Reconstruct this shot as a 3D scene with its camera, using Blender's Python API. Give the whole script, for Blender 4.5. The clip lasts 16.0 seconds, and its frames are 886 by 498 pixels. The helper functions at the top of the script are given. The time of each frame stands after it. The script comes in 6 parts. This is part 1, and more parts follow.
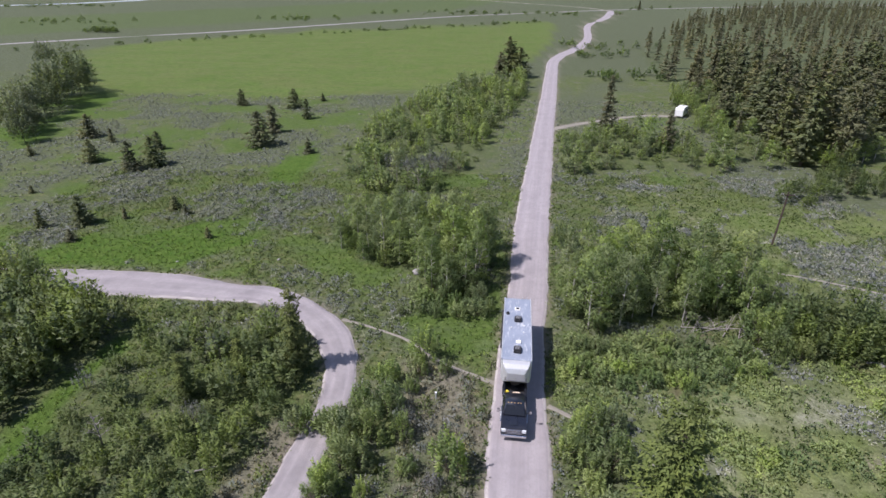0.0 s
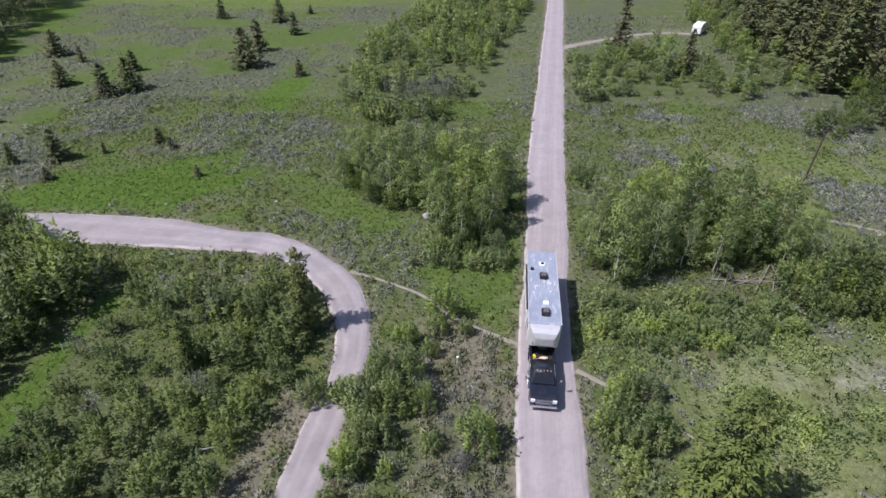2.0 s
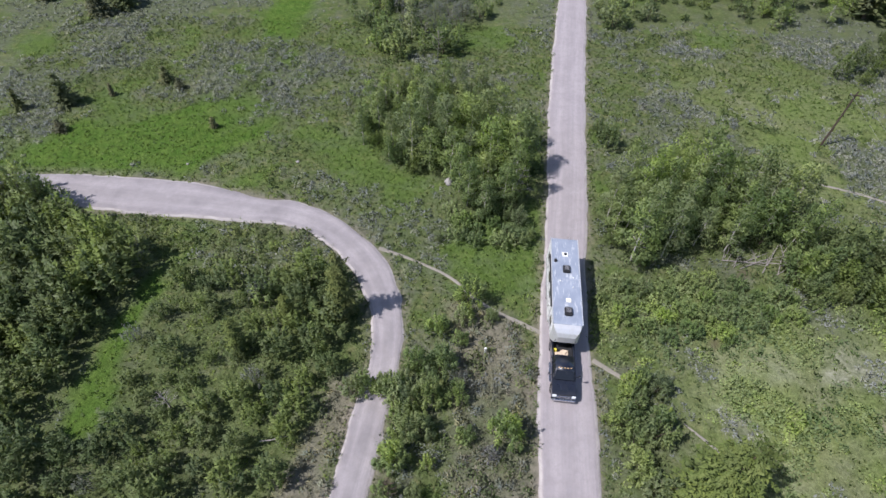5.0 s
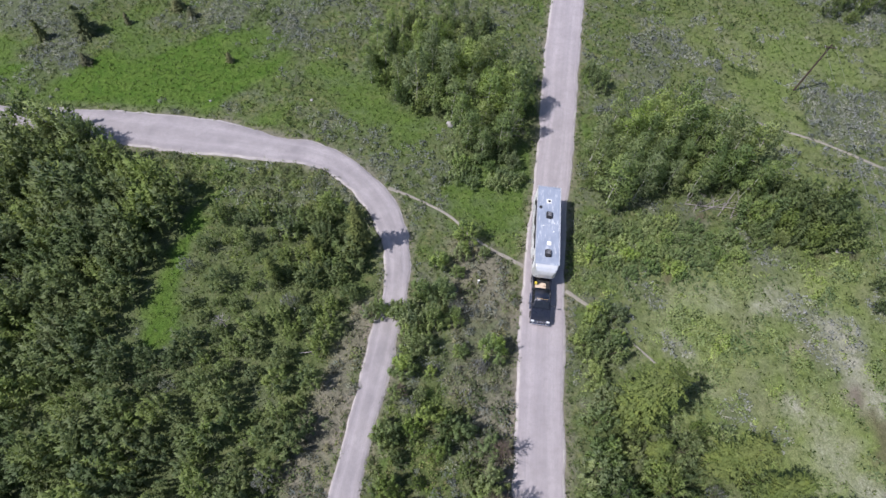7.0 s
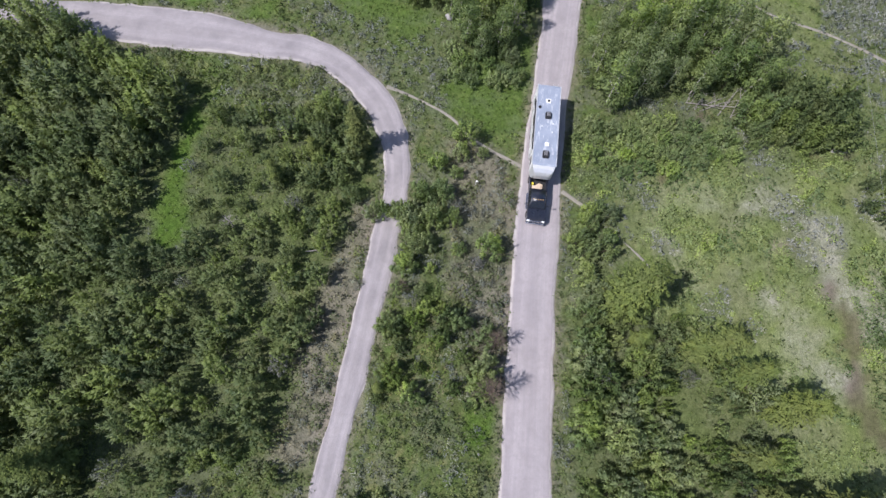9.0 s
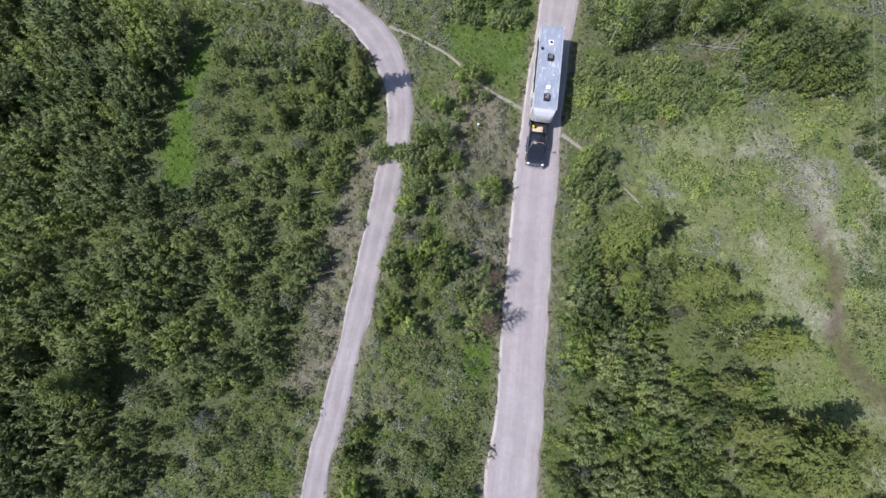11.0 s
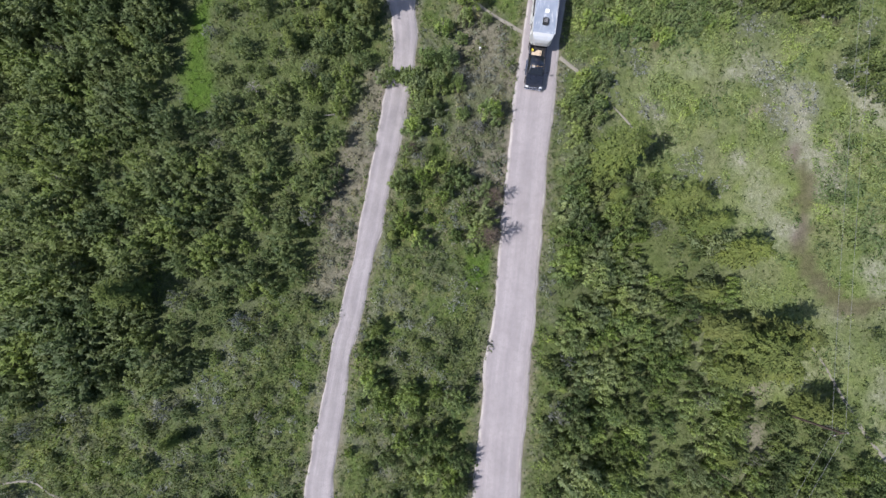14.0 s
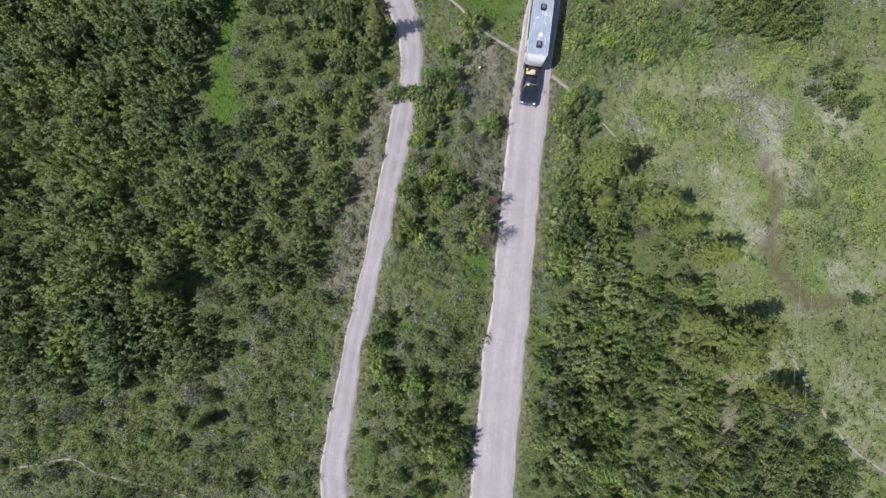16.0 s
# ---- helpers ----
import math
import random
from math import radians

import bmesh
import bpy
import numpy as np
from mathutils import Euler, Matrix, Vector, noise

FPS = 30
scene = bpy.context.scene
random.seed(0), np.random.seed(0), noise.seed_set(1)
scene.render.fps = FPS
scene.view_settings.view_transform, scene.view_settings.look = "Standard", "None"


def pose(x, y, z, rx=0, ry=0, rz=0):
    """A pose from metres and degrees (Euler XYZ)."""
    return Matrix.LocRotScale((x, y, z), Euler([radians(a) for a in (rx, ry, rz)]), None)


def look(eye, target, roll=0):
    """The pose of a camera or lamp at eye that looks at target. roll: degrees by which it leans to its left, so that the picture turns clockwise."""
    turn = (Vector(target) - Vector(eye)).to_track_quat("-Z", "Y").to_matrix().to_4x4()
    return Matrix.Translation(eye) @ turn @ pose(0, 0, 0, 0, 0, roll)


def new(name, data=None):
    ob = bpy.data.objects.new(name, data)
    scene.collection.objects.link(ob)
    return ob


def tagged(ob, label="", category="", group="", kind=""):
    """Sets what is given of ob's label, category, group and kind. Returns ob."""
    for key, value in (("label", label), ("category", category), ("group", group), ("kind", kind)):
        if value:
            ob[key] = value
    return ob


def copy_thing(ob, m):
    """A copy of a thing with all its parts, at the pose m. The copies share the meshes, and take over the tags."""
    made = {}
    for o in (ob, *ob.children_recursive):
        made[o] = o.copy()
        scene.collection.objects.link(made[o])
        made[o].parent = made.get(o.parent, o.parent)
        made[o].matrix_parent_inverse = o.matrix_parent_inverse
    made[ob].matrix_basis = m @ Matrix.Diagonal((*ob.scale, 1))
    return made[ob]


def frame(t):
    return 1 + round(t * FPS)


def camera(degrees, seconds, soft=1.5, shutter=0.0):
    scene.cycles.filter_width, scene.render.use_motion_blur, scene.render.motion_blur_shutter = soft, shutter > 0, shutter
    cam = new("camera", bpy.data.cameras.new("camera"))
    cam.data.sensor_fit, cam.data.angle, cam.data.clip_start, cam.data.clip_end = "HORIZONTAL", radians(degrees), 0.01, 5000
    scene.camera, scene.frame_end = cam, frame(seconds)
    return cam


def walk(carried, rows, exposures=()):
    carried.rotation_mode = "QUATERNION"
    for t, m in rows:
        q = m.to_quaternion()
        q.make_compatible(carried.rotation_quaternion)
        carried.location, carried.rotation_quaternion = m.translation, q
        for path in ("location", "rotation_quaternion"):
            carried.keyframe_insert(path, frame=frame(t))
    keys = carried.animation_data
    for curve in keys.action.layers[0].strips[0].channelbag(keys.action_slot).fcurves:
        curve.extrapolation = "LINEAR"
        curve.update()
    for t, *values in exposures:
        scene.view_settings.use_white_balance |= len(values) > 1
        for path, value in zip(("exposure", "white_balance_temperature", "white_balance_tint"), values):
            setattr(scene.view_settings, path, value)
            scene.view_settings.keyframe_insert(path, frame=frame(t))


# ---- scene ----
cam = camera(78.1, 16.0, 1.5)
PATH = [
    (0, (1.408, -0.116, 30.405), (1.323, 1.678, 29.527), 0.0),
    (0.5, (0.98, 1.1, 30.395), (0.899, 2.888, 29.504), -0.1),
    (1, (0.025, 2.308, 30.517), (-0.037, 4.056, 29.547), 0.2),
    (1.5, (-0.632, 3.503, 30.647), (-0.683, 5.199, 29.589), 0.4),
    (2, (-1.265, 4.999, 30.783), (-1.305, 6.644, 29.646), 0.6),
    (2.5, (-1.919, 6.348, 31.067), (-1.955, 7.939, 29.856), 0.7),
    (3, (-2.525, 8.184, 31.161), (-2.555, 9.72, 29.88), 0.9),
    (3.5, (-3.27, 9.693, 32.139), (-3.293, 11.174, 30.795), 1.2),
    (3.7, (-3.526, 10.179, 32.653), (-3.544, 11.638, 31.284), 1.4),
    (5.8, (-4.738, 10.026, 44.425), (-4.733, 11.214, 42.816), 2.9),
    (6, (-4.827, 9.692, 45.35), (-4.816, 10.821, 43.699), 3.4),
    (6.5, (-5.499, 9.489, 48.414), (-5.465, 10.485, 46.68), 4.7),
    (7, (-5.536, 9.584, 49.828), (-5.5, 10.577, 48.092), 4.9),
    (7.5, (-5.747, 9.604, 50.181), (-5.709, 10.566, 48.428), 5.1),
    (8, (-5.626, 9.571, 50.343), (-5.577, 10.405, 48.526), 6.0),
    (8.5, (-5.79, 9.566, 50.686), (-5.731, 10.307, 48.83), 7.2),
    (8.7, (-5.553, 9.573, 51.07), (-5.496, 10.27, 49.197), 7.2),
    (11, (-5.343, 9.117, 53.556), (-5.29, 9.545, 51.603), 9.8),
    (11.5, (-5.377, 8.844, 54.279), (-5.32, 9.199, 52.312), 11.8),
    (12, (-5.405, 8.442, 55.136), (-5.344, 8.698, 53.153), 16.0),
    (12.5, (-5.55, 8.744, 56.11), (-5.481, 8.871, 54.115), 31.0),
    (13, (-5.615, 8.785, 56.896), (-5.548, 8.901, 54.901), 32.5),
    (13.5, (-5.702, 8.57, 57.917), (-5.636, 8.69, 55.922), 31.6),
    (14, (-5.987, 8.298, 58.908), (-5.918, 8.424, 56.914), 31.1),
    (14.5, (-6.298, 8.311, 60.203), (-6.228, 8.44, 58.209), 31.3),
    (15, (-6.53, 8.395, 61.585), (-6.455, 8.52, 59.591), 33.7),
    (15.5, (-6.333, 8.335, 63.308), (-6.265, 8.456, 61.313), 32.3),
    (16, (-6.642, 8.436, 64.983), (-6.569, 8.55, 62.988), 35.1),
]
walk(cam, [(t, look(eye, target, roll)) for t, eye, target, roll in PATH], [(0, 0.22, 6300, 21), (2.6, 0.22, 6300, 21), (3.5, 0.23, 6300, 15), (6.0, 0.24, 6230, 17), (11.0, 0.29, 6250, 16), (14.0, 0.27, 6330, 14), (16, 0.27, 6330, 14)])

# ---- light ----
SUN_EL, SUN_AZ = radians(55.5), math.atan2(-0.93, -0.37)
world = bpy.data.worlds.new("sky")
scene.world = world
world.use_nodes = True
wn = world.node_tree
sky = wn.nodes.new("ShaderNodeTexSky")
sky.sky_type, sky.sun_disc = "NISHITA", False
sky.sun_elevation, sky.sun_rotation = SUN_EL, SUN_AZ
wn.nodes["Background"].inputs["Strength"].default_value = 0.118
wn.links.new(sky.outputs["Color"], wn.nodes["Background"].inputs["Color"])
sun = new("sun", bpy.data.lights.new("sun", "SUN"))
sun.data.energy, sun.data.angle, sun.data.color = 5.0, radians(0.53), (1.0, 0.97, 0.93)
SUN_WAY = Vector((math.sin(SUN_AZ) * math.cos(SUN_EL), math.cos(SUN_AZ) * math.cos(SUN_EL), math.sin(SUN_EL)))
sun.matrix_world = look(SUN_WAY * 200, (0, 0, 0))

# ---- materials ----
RNG = np.random.default_rng(7)


class Nodes:
    """A small helper to wire node materials."""

    def __init__(self, name, rough=0.85, metal=0.0, spec=0.3):
        self.mat = bpy.data.materials.new(name)
        self.mat.use_nodes = True
        self.t = self.mat.node_tree
        self.bsdf = self.t.nodes["Principled BSDF"]
        self.bsdf.inputs["Roughness"].default_value = rough
        self.bsdf.inputs["Metallic"].default_value = metal
        self.bsdf.inputs["Specular IOR Level"].default_value = spec

    def node(self, kind, **inputs):
        n = self.t.nodes.new(kind)
        for k, v in inputs.items():
            self.put(n.inputs[k.replace("_", " ")], v)
        return n

    def put(self, socket, v):
        if isinstance(v, bpy.types.NodeSocket):
            self.t.links.new(v, socket)
        else:
            socket.default_value = (*v, 1.0) if isinstance(v, tuple) and len(v) == 3 and socket.type == "RGBA" else v

    def place(self):
        return self.node("ShaderNodeNewGeometry").outputs["Position"]

    def local(self):
        return self.node("ShaderNodeTexCoord").outputs["Object"]

    def noise(self, at, scale, detail=4.0, rough=0.55):
        return self.node("ShaderNodeTexNoise", Vector=at, Scale=scale, Detail=detail, Roughness=rough).outputs["Fac"]

    def cells(self, at, scale, out="Distance"):
        return self.node("ShaderNodeTexVoronoi", Vector=at, Scale=scale).outputs[out]

    def ramp(self, fac, lo, hi, a=0.0, b=1.0):
        return self.node("ShaderNodeMapRange", Value=fac, From_Min=lo, From_Max=hi, To_Min=a, To_Max=b).outputs["Result"]

    def maths(self, op, a, b=0.0):
        n = self.t.nodes.new("ShaderNodeMath")
        n.operation = op
        self.put(n.inputs[0], a), self.put(n.inputs[1], b)
        return n.outputs[0]

    def mix(self, fac, a, b, blend="MIX"):
        n = self.t.nodes.new("ShaderNodeMix")
        n.data_type, n.blend_type = "RGBA", blend
        self.put(n.inputs[0], fac), self.put(n.inputs[6], a), self.put(n.inputs[7], b)
        return n.outputs[2]

    def attr(self, name):
        n = self.t.nodes.new("ShaderNodeAttribute")
        n.attribute_name = name
        return n.outputs["Fac"]

    def colour(self, c):
        self.put(self.bsdf.inputs["Base Color"], c)
        return self

    def bump(self, height, strength=0.4, distance=0.05):
        n = self.node("ShaderNodeBump", Height=height, Strength=strength, Distance=distance)
        self.t.links.new(n.outputs["Normal"], self.bsdf.inputs["Normal"])
        return self


def ground_material():
    m = Nodes("ground_cover", rough=0.95, spec=0.1)
    p = m.place()
    broad, mid, fine = m.noise(p, 0.05, 5), m.noise(p, 0.6, 5, 0.65), m.noise(p, 5.0, 4, 0.7)
    tuft = m.cells(p, 1.1)
    base = m.mix(m.ramp(broad, 0.35, 0.65), (0.096, 0.126, 0.042), (0.130, 0.145, 0.066))
    base = m.mix(m.ramp(mid, 0.40, 0.62), base, (0.095, 0.140, 0.040))
    base = m.mix(m.ramp(m.noise(p, 0.28, 6, 0.7), 0.48, 0.62, 0.0, 0.7), base, (0.160, 0.160, 0.128))
    base = m.mix(m.ramp(m.noise(p, 0.9, 5, 0.7), 0.52, 0.64, 0.0, 0.8), base, (0.190, 0.195, 0.088))
    sage = m.mix(m.ramp(mid, 0.35, 0.65), (0.108, 0.128, 0.076), (0.148, 0.158, 0.116))
    sage = m.mix(m.ramp(tuft, 0.25, 0.6), sage, (0.112, 0.132, 0.072))
    c = m.mix(m.attr("sage"), base, sage)
    lush = m.mix(m.ramp(mid, 0.35, 0.65), (0.066, 0.130, 0.020), (0.104, 0.165, 0.032))
    c = m.mix(m.attr("lush"), c, lush)
    mead = m.mix(m.ramp(broad, 0.35, 0.65), (0.118, 0.185, 0.038), (0.150, 0.205, 0.055))
    mead = m.mix(m.ramp(m.noise(p, 0.55, 5, 0.75), 0.44, 0.60, 0.0, 0.7), mead, (0.070, 0.125, 0.026))
    mead = m.mix(m.ramp(m.noise(p, 0.16, 6, 0.7), 0.45, 0.7), mead, (0.150, 0.178, 0.070))
    mead = m.mix(m.ramp(m.noise(m.node("ShaderNodeMapping", Vector=p, Rotation=(0.0, 0.0, 0.5), Scale=(0.03, 0.16, 0.1)).outputs[0], 1.0, 6, 0.7), 0.45, 0.65, 0.0, 0.6), mead, (0.165, 0.175, 0.070))
    c = m.mix(m.attr("meadow"), c, mead)
    fresh = m.mix(m.ramp(m.noise(p, 0.22, 4, 0.6), 0.38, 0.62), (0.175, 0.225, 0.068), (0.215, 0.235, 0.110))
    c = m.mix(m.attr("fresh"), c, fresh)
    pale = m.mix(m.ramp(mid, 0.38, 0.62), (0.255, 0.266, 0.172), (0.365, 0.355, 0.290))
    c = m.mix(m.attr("pale"), c, pale)
    litter = m.mix(m.ramp(mid, 0.4, 0.6), (0.080, 0.105, 0.042), (0.125, 0.145, 0.066))
    c = m.mix(m.attr("litter"), c, litter)
    soil = m.mix(m.ramp(fine, 0.35, 0.65), (0.235, 0.200, 0.165), (0.330, 0.290, 0.250))
    c = m.mix(m.attr("bare"), c, soil)
    mud = m.mix(m.ramp(fine, 0.35, 0.65), (0.085, 0.060, 0.045), (0.140, 0.105, 0.085))
    c = m.mix(m.attr("mud"), c, mud)
    c = m.mix(m.ramp(fine, 0.35, 0.65, 0.0, 0.8), c, m.mix(1.0, c, (0.50, 0.50, 0.46), "MULTIPLY"))
    c = m.mix(m.ramp(m.noise(p, 1.7, 4, 0.7), 0.42, 0.60, 0.0, 0.6), c, m.mix(1.0, c, (0.58, 0.62, 0.55), "MULTIPLY"))
    m.colour(c).bump(m.maths("ADD", mid, m.maths("MULTIPLY", fine, 0.6)), 0.7, 0.25)
    return m.mat


def gravel_material(name, pale, dark, rut):
    m = Nodes(name, rough=0.92, spec=0.2)
    p = m.place()
    across = m.attr("across")
    grit, patch = m.noise(p, 14.0, 5, 0.75), m.noise(p, 0.35, 6, 0.65)
    c = m.mix(m.ramp(patch, 0.32, 0.68), dark, pale)
    edge = m.maths("ABSOLUTE", across)
    wheel = m.maths("ABSOLUTE", m.maths("SUBTRACT", edge, 0.42))
    wobble = m.maths("MULTIPLY", m.maths("SUBTRACT", m.noise(p, 0.25, 3), 0.5), 0.45)
    c = m.mix(m.ramp(m.maths("ADD", wheel, wobble), 0.05, 0.24, rut, 0.0), c, (0.42, 0.385, 0.395))
    c = m.mix(m.ramp(m.maths("ADD", edge, wobble), 0.80, 1.05, 0.0, 0.6), c, (0.31, 0.28, 0.245))
    line = m.maths("ABSOLUTE", m.maths("SUBTRACT", m.maths("ADD", edge, m.maths("MULTIPLY", wobble, 0.25)), 0.90))
    c = m.mix(m.maths("MULTIPLY", m.ramp(line, 0.02, 0.07, 0.85, 0.0), m.ramp(m.noise(p, 0.8, 4, 0.7), 0.38, 0.58)), c, (0.50, 0.465, 0.44))
    streaks = m.node("ShaderNodeMapping", Vector=m.node("ShaderNodeCombineXYZ", X=m.attr("across"), Y=m.attr("along")).outputs[0], Scale=(5.0, 0.07, 1.0)).outputs[0]
    c = m.mix(m.ramp(m.noise(streaks, 1.6, 5, 0.6), 0.42, 0.68, 0.0, 0.42), c, (0.225, 0.210, 0.225))
    c = m.mix(m.ramp(grit, 0.35, 0.7, 0.0, 0.35), c, (0.24, 0.215, 0.20))
    c = m.mix(m.ramp(m.noise(p, 1.6, 5, 0.7), 0.45, 0.66, 0.0, 0.38), c, (0.225, 0.205, 0.205))
    c = m.mix(m.ramp(m.noise(p, 40.0, 3, 0.7), 0.55, 0.75, 0.0, 0.5), c, (0.17, 0.155, 0.15))
    m.colour(c).bump(m.maths("ADD", grit, m.maths("MULTIPLY", patch, 2.0)), 0.5, 0.06)
    return m.mat


def leaf_material(name, a, b, c, back=0.35, rough=0.55, vary=0.8, patch_size=0.40, fleck=0.9):
    """Leaves: three shades mixed by plant, by sprig and along the sprig, duller and fresher plants side by side, with light let through."""
    m = Nodes(name, rough=rough, spec=0.25)
    geo = m.node("ShaderNodeNewGeometry")
    plant = m.node("ShaderNodeObjectInfo").outputs["Random"]
    sprig = geo.outputs["Random Per Island"]
    patch = m.noise(geo.outputs["Position"], 0.30, 3)
    col = m.mix(m.ramp(sprig, 0.0, 1.0, 0.2, 0.8), a, b)
    col = m.mix(m.ramp(m.noise(geo.outputs["Position"], 0.75, 3, 0.6), 0.48, 0.64, 0.0, fleck), col, m.mix(1.0, col, (1.50, 1.42, 1.10), "MULTIPLY"))
    col = m.mix(m.ramp(m.maths("ADD", m.maths("MULTIPLY", plant, 0.55), m.maths("MULTIPLY", patch, 0.9)), 0.45, 1.05), col, c)
    flat = m.node("ShaderNodeMapping", Vector=m.mix(0.035, geo.outputs["Position"], m.node("ShaderNodeTexNoise", Vector=geo.outputs["Position"], Scale=0.9).outputs["Color"], "ADD"), Scale=(1.0, 1.0, 0.0)).outputs[0]
    which = m.node("ShaderNodeSeparateColor", Color=m.node("ShaderNodeTexVoronoi", Vector=flat, Scale=patch_size).outputs["Color"])
    col = m.mix(m.ramp(which.outputs[0], 0.10, 0.45, vary, 0.0), col, m.mix(1.0, col, (0.60, 0.68, 0.72), "MULTIPLY"))
    col = m.mix(m.ramp(which.outputs[0], 0.60, 0.95, 0.0, vary), col, m.mix(1.0, col, (1.32, 1.34, 0.90), "MULTIPLY"))
    col = m.mix(m.ramp(which.outputs[1], 0.80, 0.95, 0.0, vary * 0.5), col, m.mix(1.0, col, (1.05, 0.98, 1.25), "MULTIPLY"))
    col = m.mix(m.ramp(m.noise(geo.outputs["Position"], 9.0, 2), 0.3, 0.8, 0.0, 0.25), col, m.mix(1.0, col, (0.6, 0.62, 0.55), "MULTIPLY"))
    col = m.mix(m.ramp(m.noise(geo.outputs["Position"], 1.1, 3, 0.6), 0.42, 0.60, 0.0, 0.7), col, m.mix(1.0, col, (0.55, 0.62, 0.60), "MULTIPLY"))
    m.colour(col)
    thin = m.t.nodes.new("ShaderNodeBsdfTranslucent")
    m.t.links.new(m.mix(1.0, col, (1.18, 1.18, 0.68), "MULTIPLY"), thin.inputs["Color"])
    both = m.t.nodes.new("ShaderNodeMixShader")
    both.inputs[0].default_value = back
    m.t.links.new(m.bsdf.outputs[0], both.inputs[1])
    m.t.links.new(thin.outputs[0], both.inputs[2])
    m.t.links.new(both.outputs[0], m.t.nodes["Material Output"].inputs["Surface"])
    return m.mat


def plain_material(name, colour, rough=0.6, metal=0.0, spec=0.5, dirt=(0.3, 0.27, 0.24), amount=0.25, scale=3.0, coat=0.0):
    m = Nodes(name, rough, metal, spec)
    p = m.local()
    n = m.noise(p, scale, 6, 0.65)
    m.colour(m.mix(m.ramp(n, 0.45, 0.8, 0.0, amount), colour, dirt))
    m.put(m.bsdf.inputs["Roughness"], m.ramp(n, 0.3, 0.8, rough, min(1.0, rough + 0.15)))
    m.bsdf.inputs["Coat Weight"].default_value = coat
    return m.mat


def roof_material():
    """A membrane whose blue-grey puts the reflected sky into its colour, with ragged whiter patches drawn out
    lengthwise.
    """
    m = Nodes("trailer_roof_membrane", 0.42, 0.0, 0.45)
    p = m.local()
    long = m.node("ShaderNodeMapping", Vector=p, Scale=(1.6, 0.35, 1.0)).outputs[0]
    # base tint stands in for sky mirrored in the pale roof
    c = m.mix(m.ramp(m.noise(p, 0.8, 4), 0.35, 0.65), (0.215, 0.249, 0.312), (0.275, 0.308, 0.372))
    c = m.mix(m.ramp(m.noise(long, 2.2, 8, 0.75), 0.54, 0.61, 0.0, 0.8), c, (0.52, 0.54, 0.57))
    c = m.mix(m.ramp(m.noise(p, 7.0, 4, 0.7), 0.5, 0.75, 0.0, 0.3), c, (0.20, 0.21, 0.23))
    m.colour(c)
    return m.mat


def bark_material(name, pale, dark):
    m = Nodes(name, 0.9, 0.0, 0.15)
    p = m.local()
    long = m.node("ShaderNodeMapping", Vector=p, Scale=(6.0, 6.0, 1.2)).outputs[0]
    n = m.noise(long, 2.5, 5, 0.7)
    m.colour(m.mix(m.ramp(n, 0.42, 0.62), pale, dark)).bump(n, 0.6, 0.03)
    return m.mat


